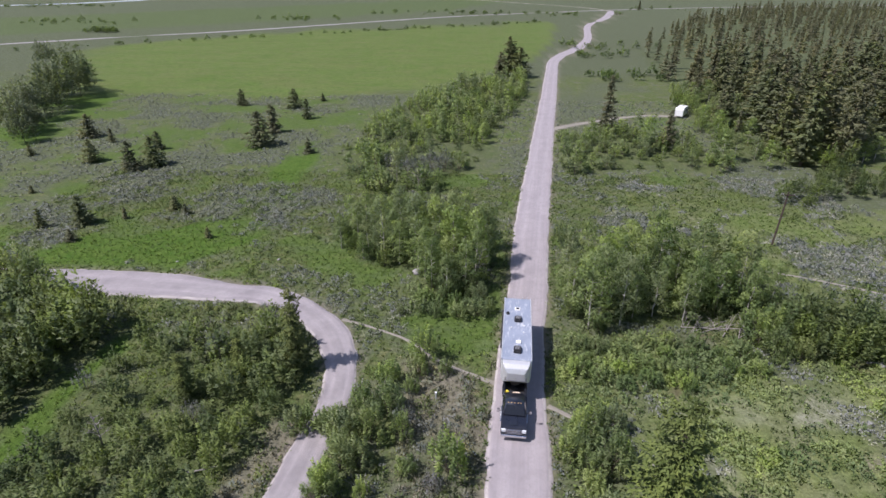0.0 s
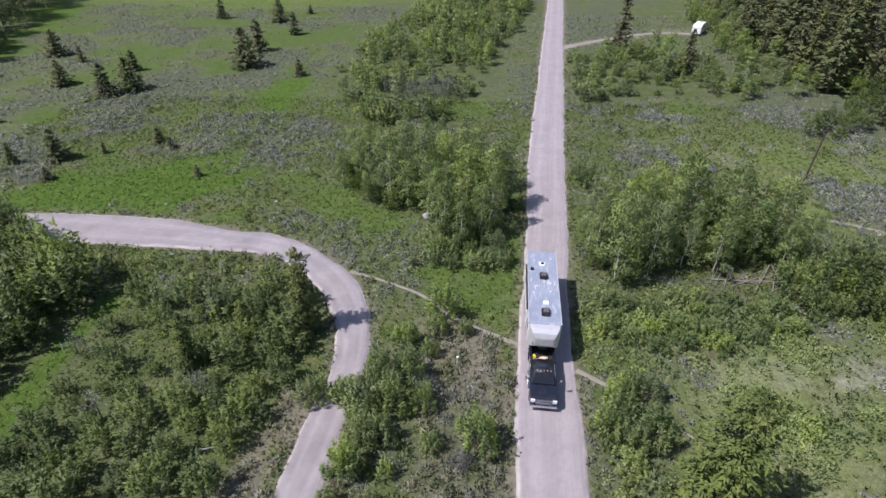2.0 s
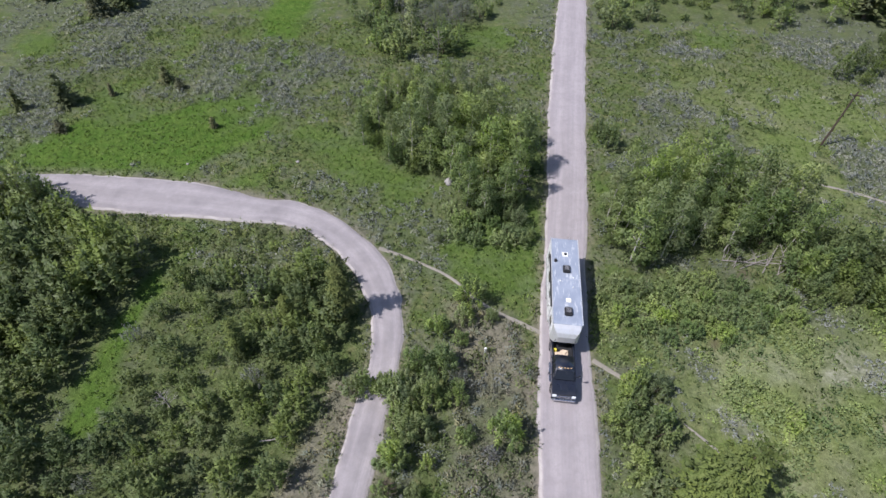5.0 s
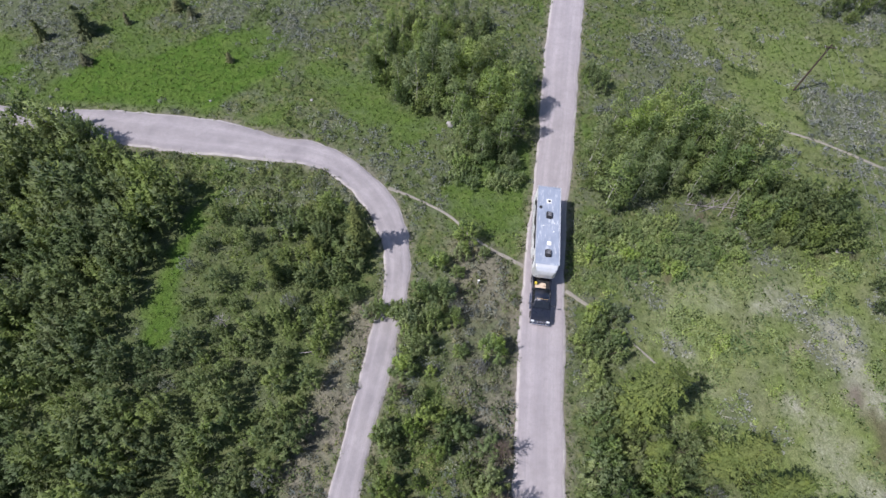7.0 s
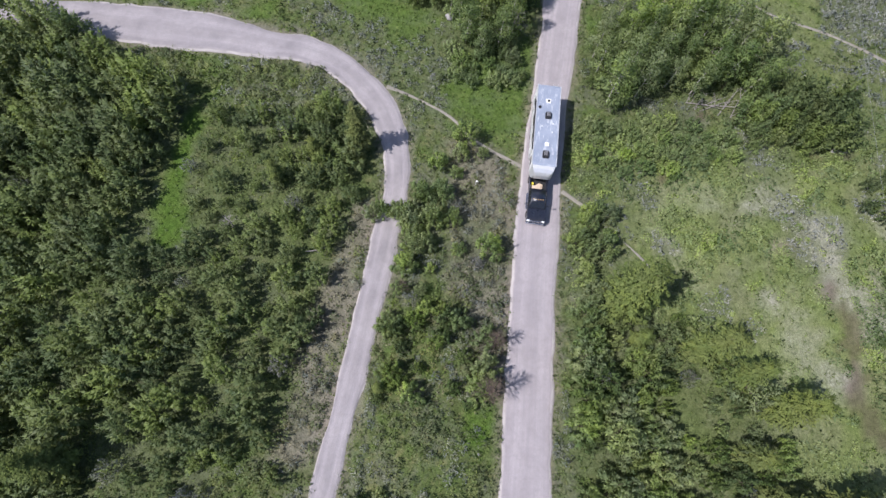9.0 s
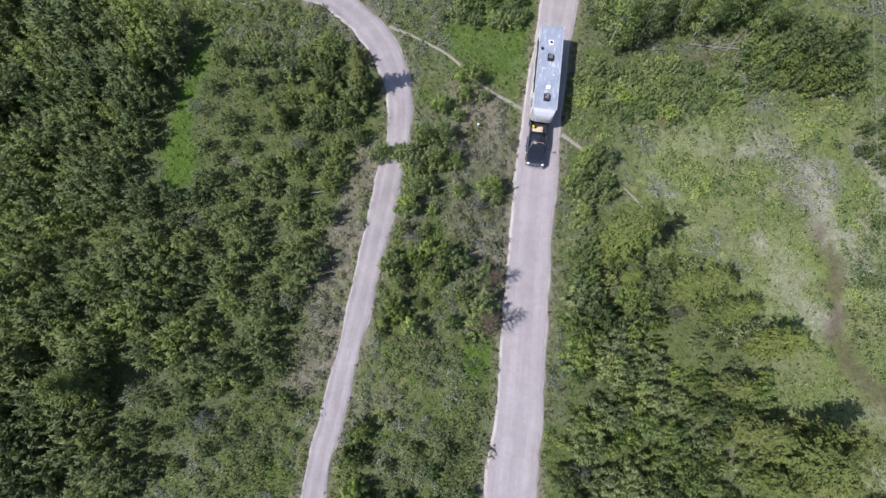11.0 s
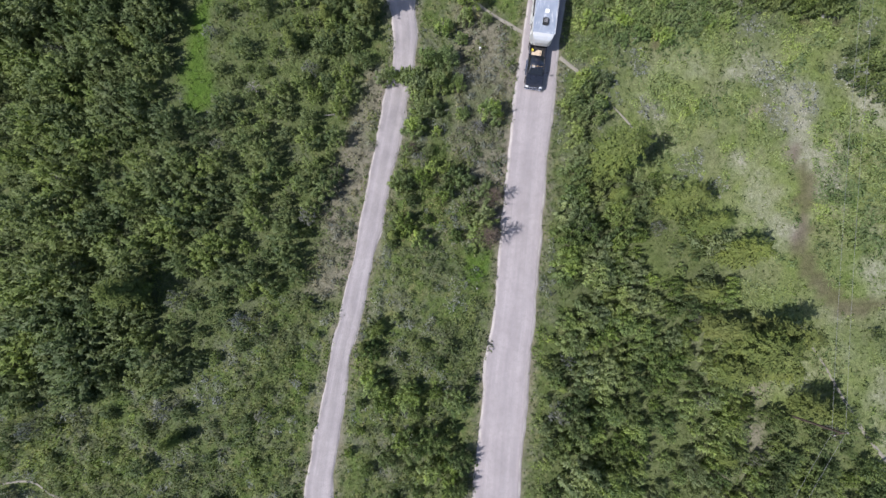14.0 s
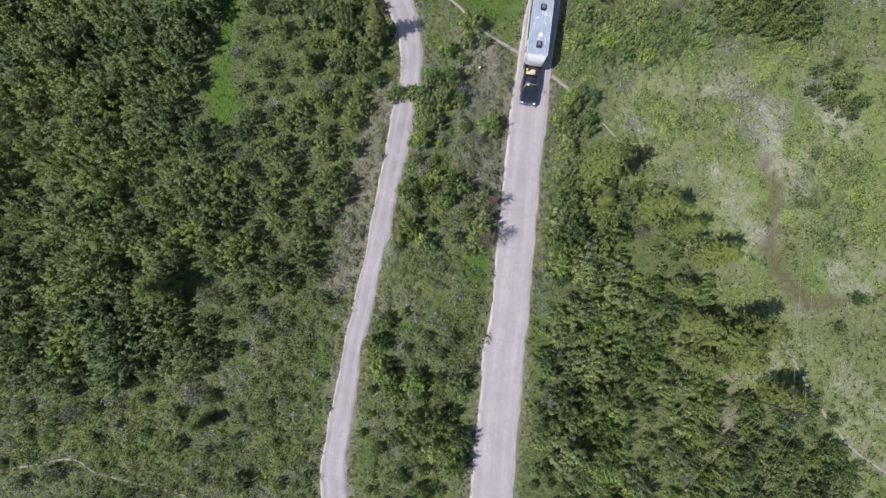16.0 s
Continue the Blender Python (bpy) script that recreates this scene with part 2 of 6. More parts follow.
MAT = {
    "ground": ground_material(),
    "gravel": gravel_material("road_gravel", (0.350, 0.318, 0.328), (0.272, 0.248, 0.258), 0.36),
    "dirt": gravel_material("loop_gravel", (0.345, 0.318, 0.322), (0.210, 0.194, 0.202), 0.34),
    "trail": gravel_material("trail_dirt", (0.290, 0.268, 0.215), (0.200, 0.188, 0.138), 0.0),
    "asphalt": gravel_material("highway_asphalt", (0.300, 0.285, 0.285), (0.250, 0.240, 0.240), 0.0),
    "water": plain_material("river_water", (0.35, 0.38, 0.42), 0.12, 0.0, 0.5, (0.45, 0.46, 0.47), 0.4, 0.02),
    "willow": leaf_material("willow_leaves", (0.098, 0.152, 0.048), (0.140, 0.194, 0.062), (0.160, 0.196, 0.080), 0.36),
    "aspen": leaf_material("aspen_leaves", (0.205, 0.285, 0.098), (0.272, 0.345, 0.134), (0.292, 0.332, 0.172), 0.44, 0.55, 0.65),
    "cottonwood": leaf_material("cottonwood_leaves", (0.105, 0.140, 0.070), (0.150, 0.185, 0.100), (0.185, 0.205, 0.140), 0.35),
    "pine": leaf_material("pine_needles", (0.110, 0.134, 0.062), (0.150, 0.174, 0.082), (0.188, 0.176, 0.108), 0.3, 0.8, 0.5, 0.22, 0.35),
    "golden": leaf_material("young_pine_needles", (0.098, 0.134, 0.034), (0.136, 0.172, 0.044), (0.140, 0.156, 0.050), 0.10, 0.75, 0.35, 0.4, 0.6),
    "sage": leaf_material("sagebrush_leaves", (0.162, 0.182, 0.156), (0.218, 0.234, 0.212), (0.245, 0.251, 0.246), 0.15, 0.85, 0.5, 0.9),
    "silver": leaf_material("silver_sage_leaves", (0.245, 0.258, 0.245), (0.305, 0.312, 0.300), (0.330, 0.328, 0.335), 0.15, 0.85, 0.4, 0.9),
    "grass": leaf_material("grass_blades", (0.082, 0.136, 0.036), (0.126, 0.174, 0.056), (0.152, 0.178, 0.075), 0.35, 0.7, 0.5, 0.8),
    "lush": leaf_material("lush_grass_blades", (0.074, 0.150, 0.025), (0.110, 0.192, 0.038), (0.130, 0.184, 0.052), 0.35, 0.6, 0.4, 0.5),
    "herb": leaf_material("herb_leaves", (0.180, 0.256, 0.076), (0.228, 0.306, 0.104), (0.280, 0.330, 0.150), 0.35, 0.5),
    "grey_leaf": leaf_material("silver_grey_leaves", (0.135, 0.152, 0.125), (0.190, 0.200, 0.180), (0.200, 0.200, 0.195), 0.2, 0.8),
    "brush": leaf_material("low_brush_leaves", (0.100, 0.158, 0.046), (0.150, 0.204, 0.068), (0.175, 0.200, 0.098), 0.3, 0.7),
    "dry": leaf_material("dry_twigs", (0.190, 0.176, 0.118), (0.265, 0.240, 0.165), (0.215, 0.210, 0.150), 0.1, 0.9),
    "bark": bark_material("brown_bark", (0.135, 0.105, 0.080), (0.065, 0.050, 0.040)),
    "pale_bark": bark_material("aspen_bark", (0.480, 0.455, 0.400), (0.200, 0.180, 0.150)),
    "dead_wood": bark_material("bleached_dead_wood", (0.275, 0.255, 0.240), (0.150, 0.135, 0.122)),
    "pole": bark_material("weathered_pole_wood", (0.090, 0.066, 0.054), (0.050, 0.038, 0.032)),
    "wire": plain_material("wire_aluminium", (0.30, 0.30, 0.30), 0.6, 0.3),
    "stone": plain_material("grey_stone", (0.27, 0.26, 0.25), 0.9, 0.0, 0.2, (0.2, 0.19, 0.17), 0.6, 5.0),
    "white_shell": plain_material("white_trailer_wall", (0.74, 0.74, 0.73), 0.35, 0.0, 0.5, (0.50, 0.47, 0.43), 0.22, 1.5),
    "roof": roof_material(),
    "trim": plain_material("pale_metal_trim", (0.62, 0.63, 0.64), 0.35, 0.5),
    "grey_stripe": plain_material("grey_stripe", (0.22, 0.22, 0.23), 0.4),
    "black_plastic": plain_material("black_plastic", (0.020, 0.020, 0.022), 0.5, 0.0, 0.4, (0.08, 0.08, 0.08), 0.3),
    "navy": plain_material("navy_black_paint", (0.010, 0.012, 0.020), 0.25, 0.0, 0.5, (0.05, 0.045, 0.04), 0.25, 2.0, 0.8),
    "glass": plain_material("dark_tinted_glass", (0.012, 0.014, 0.018), 0.06, 0.0, 0.6, (0.05, 0.05, 0.05), 0.15),
    "chrome": plain_material("chrome", (0.75, 0.76, 0.78), 0.14, 1.0, 0.5, (0.5, 0.48, 0.45), 0.2),
    "rubber": plain_material("tyre_rubber", (0.022, 0.021, 0.020), 0.85, 0.0, 0.2, (0.20, 0.18, 0.16), 0.5),
    "lamp_lens": plain_material("amber_lens", (0.55, 0.36, 0.16), 0.2),
    "red_lens": plain_material("red_lens", (0.45, 0.02, 0.02), 0.2),
    "clear_lens": plain_material("clear_lens", (0.72, 0.74, 0.76), 0.12),
    "firewood": plain_material("split_firewood", (0.58, 0.47, 0.35), 0.85, 0.0, 0.2, (0.24, 0.16, 0.10), 0.6, 6.0),
    "yellow": plain_material("yellow_plastic", (0.68, 0.58, 0.06), 0.5),
    "white_paint": plain_material("white_paint", (0.78, 0.78, 0.76), 0.6, 0.0, 0.3, (0.5, 0.48, 0.44), 0.3),
}


# ---- mesh helpers ----
def part(name, bm, material, parent=None, label="", smooth=False):
    """Link a bmesh as one mesh object, under a thing or a part where one is given."""
    me = bpy.data.meshes.new(name)
    bm.to_mesh(me)
    bm.free()
    me.materials.append(MAT[material])
    if smooth:
        me.polygons.foreach_set("use_smooth", [True] * len(me.polygons))
    ob = new(name, me)
    ob.parent = parent
    return tagged(ob, label)


def sheet(name, verts, faces, material, parent=None, normals=None):
    """Link arrays of corners and of triangles or four-sided faces as one mesh object; normals, one a corner, round off leafy clumps."""
    me = bpy.data.meshes.new(name)
    verts, faces = np.asarray(verts, np.float32), np.asarray(faces, np.int32)
    k = faces.shape[1]
    me.vertices.add(len(verts)), me.loops.add(faces.size), me.polygons.add(len(faces))
    me.vertices.foreach_set("co", verts.ravel())
    me.loops.foreach_set("vertex_index", faces.ravel())
    me.polygons.foreach_set("loop_start", np.arange(0, faces.size, k, dtype=np.int32))
    me.update(calc_edges=True)
    if normals is not None:
        me.polygons.foreach_set("use_smooth", np.ones(len(faces), bool))
        me.normals_split_custom_set_from_vertices(np.asarray(normals, np.float32))
    me.materials.append(MAT[material])
    ob = new(name, me)
    ob.parent = parent
    return ob


def box(bm, x0, x1, y0, y1, z0, z1, bevel=0.0, taper=(1.0, 1.0), segments=2):
    """A box with rounded edges; taper narrows its top in x and y."""
    cx, cy = (x0 + x1) / 2, (y0 + y1) / 2
    vs = []
    for z, tx, ty in ((z0, 1, 1), (z1, *taper)):
        vs += [bm.verts.new((cx + (x - cx) * tx, cy + (y - cy) * ty, z)) for x, y in ((x0, y0), (x1, y0), (x1, y1), (x0, y1))]
    fs = [bm.faces.new([vs[i] for i in f]) for f in ((3, 2, 1, 0), (4, 5, 6, 7), (0, 1, 5, 4), (1, 2, 6, 5), (2, 3, 7, 6), (3, 0, 4, 7))]
    if bevel:
        bmesh.ops.bevel(bm, geom=list({e for f in fs for e in f.edges}), offset=bevel, segments=segments, affect="EDGES")
    return bm


def boxed(*a, **k):
    return box(bmesh.new(), *a, **k)


def extruded(profile, x0, x1, bevel=0.0, segments=2):
    """A profile of (y, z) drawn out along x."""
    bm = bmesh.new()
    a = [bm.verts.new((x0, y, z)) for y, z in profile]
    b = [bm.verts.new((x1, y, z)) for y, z in profile]
    n = len(profile)
    bm.faces.new(a), bm.faces.new(b[::-1])
    for i in range(n):
        bm.faces.new((a[i], b[i], b[(i + 1) % n], a[(i + 1) % n]))
    bmesh.ops.recalc_face_normals(bm, faces=bm.faces)
    if bevel:
        bmesh.ops.bevel(bm, geom=bm.edges[:], offset=bevel, segments=segments, affect="EDGES")
    return bm


def tube(bm, points, radii, sides=6):
    """A tapered limb through points."""
    rings = []
    for i, p in enumerate(points):
        p = Vector(p)
        d = (Vector(points[min(i + 1, len(points) - 1)]) - Vector(points[max(i - 1, 0)])).normalized()
        u = d.orthogonal().normalized()
        w = d.cross(u)
        rings.append([bm.verts.new(p + (u * math.cos(a) + w * math.sin(a)) * radii[i]) for a in (2 * math.pi * k / sides for k in range(sides))])
    for a, b in zip(rings, rings[1:]):
        for k in range(sides):
            bm.faces.new((a[k], a[(k + 1) % sides], b[(k + 1) % sides], b[k]))
    bm.faces.new(rings[0][::-1]), bm.faces.new(rings[-1])
    return bm


def disc(bm, centre, axis, radius, width, sides=20, bevel=0.0):
    """A short cylinder about an axis."""
    c, a = Vector(centre), Vector(axis).normalized()
    made = bmesh.ops.create_cone(bm, cap_ends=True, segments=sides, radius1=radius, radius2=radius, depth=width)
    bmesh.ops.transform(bm, matrix=Matrix.Translation(c) @ a.to_track_quat("Z", "Y").to_matrix().to_4x4(), verts=made["verts"])
    if bevel:
        rim = [e for e in bm.edges if e.calc_face_angle(0) > 1.0 and made["verts"][0] is not None]
        bmesh.ops.bevel(bm, geom=rim, offset=bevel, segments=2, affect="EDGES")
    return bm


def sprigs(centre, way, length, width, rng, face, loose=0.6, outward=None, rounded=0.65):
    """Leafy sprigs as slim blades, turned towards face: corners, faces, and normals drawn towards outward, the side of the clump they sit on."""
    n = len(centre)
    way = way / np.maximum(np.linalg.norm(way, axis=1, keepdims=True), 1e-6)
    side = np.cross(way, rng.normal(size=(n, 3)) * loose + face)
    side /= np.maximum(np.linalg.norm(side, axis=1, keepdims=True), 1e-6)
    l, w = np.asarray(length).reshape(-1, 1) * np.ones((n, 1)), np.asarray(width).reshape(-1, 1) * np.ones((n, 1))
    v = np.stack([centre - way * l / 2 + side * w / 2, centre - way * l / 2 - side * w / 2, centre + way * l / 2], 1)
    flat = np.cross(side, way)
    aim = np.broadcast_to(face if outward is None else outward, (n, 3))
    aim = aim / np.maximum(np.linalg.norm(aim, axis=1, keepdims=True), 1e-6)
    turned = np.sum(flat * aim, 1) < 0
    flat[turned] *= -1
    f = np.arange(3 * n).reshape(n, 3)
    own = np.cross(v[:, 1] - v[:, 0], v[:, 2] - v[:, 0])
    back = np.sum(own * flat, 1) < 0
    f[back] = f[back][:, ::-1]
    nrm = flat * (1 - rounded) + aim * rounded
    nrm /= np.maximum(np.linalg.norm(nrm, axis=1, keepdims=True), 1e-6)
    return v.reshape(-1, 3), f, np.repeat(nrm, 3, 0)


# ---- the plan ----
def vnoise(x, y, scale, seed):
    """Smooth value noise between 0 and 1."""
    x, y = np.asarray(x, float) / scale, np.asarray(y, float) / scale
    xi, yi = np.floor(x), np.floor(y)
    fx, fy = x - xi, y - yi
    fx, fy = fx * fx * (3 - 2 * fx), fy * fy * (3 - 2 * fy)

    def h(i, j):
        v = np.sin(i * 127.1 + j * 311.7 + seed * 74.7) * 43758.5453
        return v - np.floor(v)

    return (h(xi, yi) * (1 - fx) + h(xi + 1, yi) * fx) * (1 - fy) + (h(xi, yi + 1) * (1 - fx) + h(xi + 1, yi + 1) * fx) * fy


def fbm(x, y, scale, seed):
    return 0.55 * vnoise(x, y, scale, seed) + 0.28 * vnoise(x, y, scale / 2.1, seed + 3) + 0.17 * vnoise(x, y, scale / 4.3, seed + 5)


def inside(poly, x, y):
    x, y = np.asarray(x, float), np.asarray(y, float)
    hit = np.zeros(x.shape, bool)
    for (ax, ay), (bx, by) in zip(poly, poly[1:] + poly[:1]):
        if ay != by:
            hit ^= ((ay > y) != (by > y)) & (x < (bx - ax) * (y - ay) / (by - ay) + ax)
    return hit


def soft(poly, x, y, blur=1.0):
    """How far a place lies within an outline that is frayed at its edge."""
    wx, wy = (fbm(x, y, 4.0, 11) - 0.5) * 5 * blur, (fbm(x, y, 4.0, 29) - 0.5) * 5 * blur
    return sum(inside(poly, x + wx + dx * blur, y + wy + dy * blur) for dx, dy in ((0, 0), (0.8, 0), (-0.8, 0), (0, 0.8), (0, -0.8))) / 5.0


def spline(ctrl, step):
    """A smooth line through rows of (x, y, width)."""
    p = np.array([ctrl[0], *ctrl, ctrl[-1]], float)
    out = []
    for a, b, c, d in zip(p, p[1:], p[2:], p[3:]):
        n = max(2, int(np.hypot(*(c - b)[:2]) / step))
        t = np.linspace(0, 1, n, endpoint=False)[:, None]
        out.append(0.5 * (2 * b + (c - a) * t + (2 * a - 5 * b + 4 * c - d) * t ** 2 + (3 * b - a - 3 * c + d) * t ** 3))
    return np.vstack([*out, p[-1:]])


ROAD = spline([(0.8, -60, 5.2), (2.6, -17, 5.2), (3.4, -1, 5.1), (4.0, 5, 4.8), (4.9, 22, 4.6), (5.5, 29, 4.7), (6.1, 36.5, 4.4),
               (7.0, 43.3, 4.3), (8.5, 54, 4.5), (10.4, 70, 5.0), (14.2, 95.6, 4.9), (18.6, 125, 4.9), (23.7, 158.7, 4.8), (31.7, 212.6, 4.8),
               (36.4, 243, 5), (43, 267, 5.5), (57, 302, 6.5), (72, 356, 5), (94, 468, 5.5), (128, 565, 8), (165, 700, 10)], 0.7)
LOOP = spline([(-80, 53, 2.8), (-57, 53, 3), (-48, 52.6, 4.3), (-41, 52, 5.4), (-36, 51.7, 5.6), (-30, 51.2, 5.2), (-24.5, 50.4, 3.9),
               (-20.5, 49.9, 3.5), (-16.4, 48.2, 3.3), (-12.6, 44.7, 3.5), (-10.3, 41, 3.2), (-9.1, 36.5, 2.8), (-9.1, 32.3, 2.7),
               (-9.5, 29.9, 2.8), (-10.2, 24.8, 2.75), (-11.1, 19.3, 2.65), (-11.8, 14.5, 2.55), (-12.8, 9.1, 2.45), (-13.5, 4.4, 2.4),
               (-14.3, 0.4, 2.4), (-14.8, -4.3, 2.5), (-15.5, -9.5, 3), (-15.9, -14, 3.1), (-15.5, -17.3, 3.3), (-13, -34, 3.3)], 0.6)
TRAILS = {
    "trail_west": spline([(-10.9, 45.6, 0.7), (-7.2, 44.1, 0.42), (-3.7, 42.1, 0.36), (-0.6, 39.1, 0.42), (4.4, 36.4, 0.65)], 0.3),
    "trail_east": spline([(8.2, 34, 0.7), (9.4, 33.1, 0.65), (10.6, 32.2, 0.45), (11.6, 31.3, 0.15)], 0.3),
    "trail_thicket": spline([(14.3, 28.6, 0.15), (14.9, 28, 0.32), (16.2, 26.7, 0.35), (17.2, 25.5, 0.15)], 0.3),
    "trail_southeast": spline([(36, 4.2, 0.15), (38.4, 1, 0.3), (40.6, -2.6, 0.45), (43.4, -6.8, 0.5), (47, -10.4, 0.45), (56, -16, 0.4)], 0.4),
    "trail_north": spline([(30, 61, 0.2), (32.2, 60, 0.35), (34.7, 58.5, 0.45), (40.7, 56.5, 0.45), (44.2, 54.7, 0.5),
                           (49, 52, 0.6), (60, 47, 0.5)], 0.5),
    "trail_south": spline([(-70, -17, 0.3), (-53, -15, 0.28), (-45.8, -13.7, 0.26), (-42.6, -15.2, 0.26), (-37.4, -16.3, 0.24), (-31, -18.2, 0.24), (-25, -23, 0.3)], 0.5),
    "side_track": spline([(20, 126, 3), (27, 131.3, 2.2), (33, 135.2, 1.8), (39.7, 139, 1.8), (47.6, 141.5, 2), (56, 140, 2.4)], 1.0),
}
HIGHWAY = spline([(-420, 60, 9), (-330, 200, 9), (-240, 320, 9), (-155, 406, 9), (-26, 570, 9), (80, 660, 9), (185, 737, 9), (400, 840, 9), (900, 990, 10)], 8)
RUT = spline([(35, 25, 1.0), (35.9, 21.9, 1.2), (36.1, 17.1, 1.0), (35.4, 14.3, 1.2), (37.3, 10.2, 1.5), (41.2, 7.3, 1.5), (44, 8.1, 1.0)], 0.5)


def gap(line, x, y):
    """The distance of places from a line, less half its width."""
    x, y = np.atleast_1d(np.asarray(x, float)), np.atleast_1d(np.asarray(y, float))
    best = np.full(x.shape, 1e9)
    lo, hi = line[:, :2].min(0) - 30, line[:, :2].max(0) + 30
    for i in np.array_split(np.arange(x.size), max(1, x.size // 4000)):
        near = (x.flat[i] > lo[0]) & (x.flat[i] < hi[0]) & (y.flat[i] > lo[1]) & (y.flat[i] < hi[1])
        j = i[near]
        if j.size:
            d = np.hypot(x.flat[j][:, None] - line[None, :, 0], y.flat[j][:, None] - line[None, :, 1]) - line[None, :, 2] / 2
            best.flat[j] = d.min(1)
    return best


def road_gap(x, y):
    return np.minimum(np.minimum(gap(ROAD, x, y), gap(LOOP, x, y)), gap(TRAILS["side_track"], x, y))


def lie(x, y):
    """The height of the ground: gentle humps that level out at the roads."""
    x, y = np.atleast_1d(np.asarray(x, float)), np.atleast_1d(np.asarray(y, float))
    d = np.clip((road_gap(x, y) - 0.2) / 5.0, 0, 1)
    hump = (fbm(x, y, 14.0, 2) - 0.5) * 0.55 + (fbm(x, y, 3.5, 8) - 0.5) * 0.18
    return -0.10 + d * d * (3 - 2 * d) * (hump + 0.12)


ZONE = {
    "thick_w": [(-62, 40), (-32, 42), (-33.2, 31), (-33.4, 25.8), (-29.2, 26), (-30.4, 31), (-31.0, 36), (-30.4, 41), (-14, 42), (-13, 31), (-12.5, 29), (-14, 24), (-15.5, 19), (-17, 13),
                (-18, 6), (-23, 7), (-27, 3), (-30, -3), (-40, -4), (-48, -6), (-62, -5)],
    "thick_nw": [(-75, 50), (-46, 50), (-40, 46), (-33, 43), (-33, 37), (-33, 34), (-62, 34)],
    "mid_w": [(-62, -5), (-43, -4), (-32, -3), (-25, 5), (-18, 8), (-16, 5), (-18, -7), (-18, -22), (-62, -24)],
    "dry_loop": [(-11, 31.5), (-11.5, 26), (-12.5, 19), (-13.2, 14), (-15, 6), (-18, 6), (-17.6, 13), (-16, 18), (-15, 24), (-13.6, 31)],
    "strip_a": [(-7, 33), (-3, 40), (0, 38), (2, 32), (1, 25), (0, 22), (-4, 23), (-6, 19), (-9, 19), (-8, 25)],
    "strip_b": [(-10, 18), (-4, 22), (0, 14), (-1, 12), (-5, 13), (-9, 11), (-10, 13)],
    "strip_c": [(-12, 1), (-10, 5), (-3, 2), (0, -1), (0, -10), (-3, -18), (-12, -18), (-13, -9), (-12, -5)],
    "strip_gap": [(-11, 13), (1, 13), (1, -1), (-12, 2)],
    "dry_strip": [(-4, 40), (1, 38), (3.4, 34), (3.4, 14), (0, 14), (-2.5, 20), (-4, 26), (-3, 34)],
    "bright": [(-2.4, 13), (1.2, 13), (1.2, 8), (-1, 8)],
    "bright_e": [(39, 13), (47, 14), (47, 6), (41, 8.5), (39, 10)],
    "east_a": [(9.5, 31), (13, 32), (14, 30), (12, 27), (9.5, 23), (8.5, 24)],
    "east_b": [(8.5, 10), (9.2, 21), (11, 23.5), (16, 22), (20.5, 19.5), (25, 14.5), (28, 11), (26, 6), (27, 0), (33, -5), (39, -3), (44, -7), (46, -24), (7, -24), (7.2, -6), (8, 5)],
    "ne_a": [(27, 43), (32, 45), (41, 46), (40, 41), (37, 40), (34, 41), (30, 41)],
    "ne_b": [(40, 37), (44, 39), (47, 35), (47, 30), (42, 30), (40, 33)],
    "herb_a": [(10, 42), (27, 43), (31, 40), (22, 36.5), (14, 36), (9, 38)],
    "herb_c": [(38, 28), (48, 28), (48, 14), (41, 14), (38, 20)],
    "aspen_e": [(12, 51), (14, 55), (19, 57), (25, 56), (31, 53), (33, 49), (31, 46.5), (26, 47), (19, 46), (14, 44), (12, 46)],
    "bush_e": [(29, 45), (35, 48), (41, 46), (40, 41), (35, 40), (29, 43)],
    "aspen_w": [(-15, 66), (-11, 73), (0, 74), (0, 66), (4.6, 62), (4.6, 56), (2.5, 51), (0, 49), (-3, 50), (-4, 55), (-10, 58), (-15, 62)],
    "lush_w": [(-18, 60), (-11, 60), (-5, 55), (5, 52), (5, 42), (2, 39), (-2, 43), (-9, 46.5), (-15, 51)],
    "inside_loop": [(-37, 48), (-19, 48), (-13, 42), (-12, 38), (-16, 39), (-28, 41)],
    "sapling_w": [(-25, 101), (-18, 144), (5, 178), (20, 196), (15, 150), (6, 122), (3, 98), (-4, 84), (-14, 80), (-19, 92)],
    "sapling_e": [(19, 116), (36, 124), (45, 113), (51, 101), (46, 94), (34, 97), (19, 92)],
    "shrub_e": [(48, 78), (70, 84), (80, 95), (66, 95), (53, 86)],
    "forest": [(82, 278), (66, 189), (55, 130), (52, 100), (63, 98), (79, 102), (140, 104), (900, 600), (700, 860), (330, 730), (185, 500)],
    "sage_w": [(-70, 56), (-25, 55), (-20, 62), (-18, 79), (-26, 141), (-43, 160), (-98, 150), (-110, 98)],
    "green_a": [(-60, 55), (-33, 55), (-24, 66), (-27, 90), (-29, 113), (-33, 112), (-33, 84), (-37, 68), (-50, 62), (-62, 61)],
    "green_b": [(-108, 117), (-116, 168), (-100, 160), (-93, 122), (-87, 100)],
    "meadow": [(-200, 290), (-130, 378), (-20, 446), (73, 505), (50, 350), (33, 266), (11, 214), (-12, 176), (-44, 161), (-90, 164), (-118, 164)],
    "far_green": [(-460, 500), (-60, 1150), (80, 1160), (-20, 720), (-180, 480), (-330, 330)],
}
GREEN_STRIP = [(-31.6, 43), (-29.9, 40), (-30.6, 35), (-30.0, 31), (-28.4, 27), (-32.8, 25.3), (-33.1, 30.7), (-32.3, 36.5)]
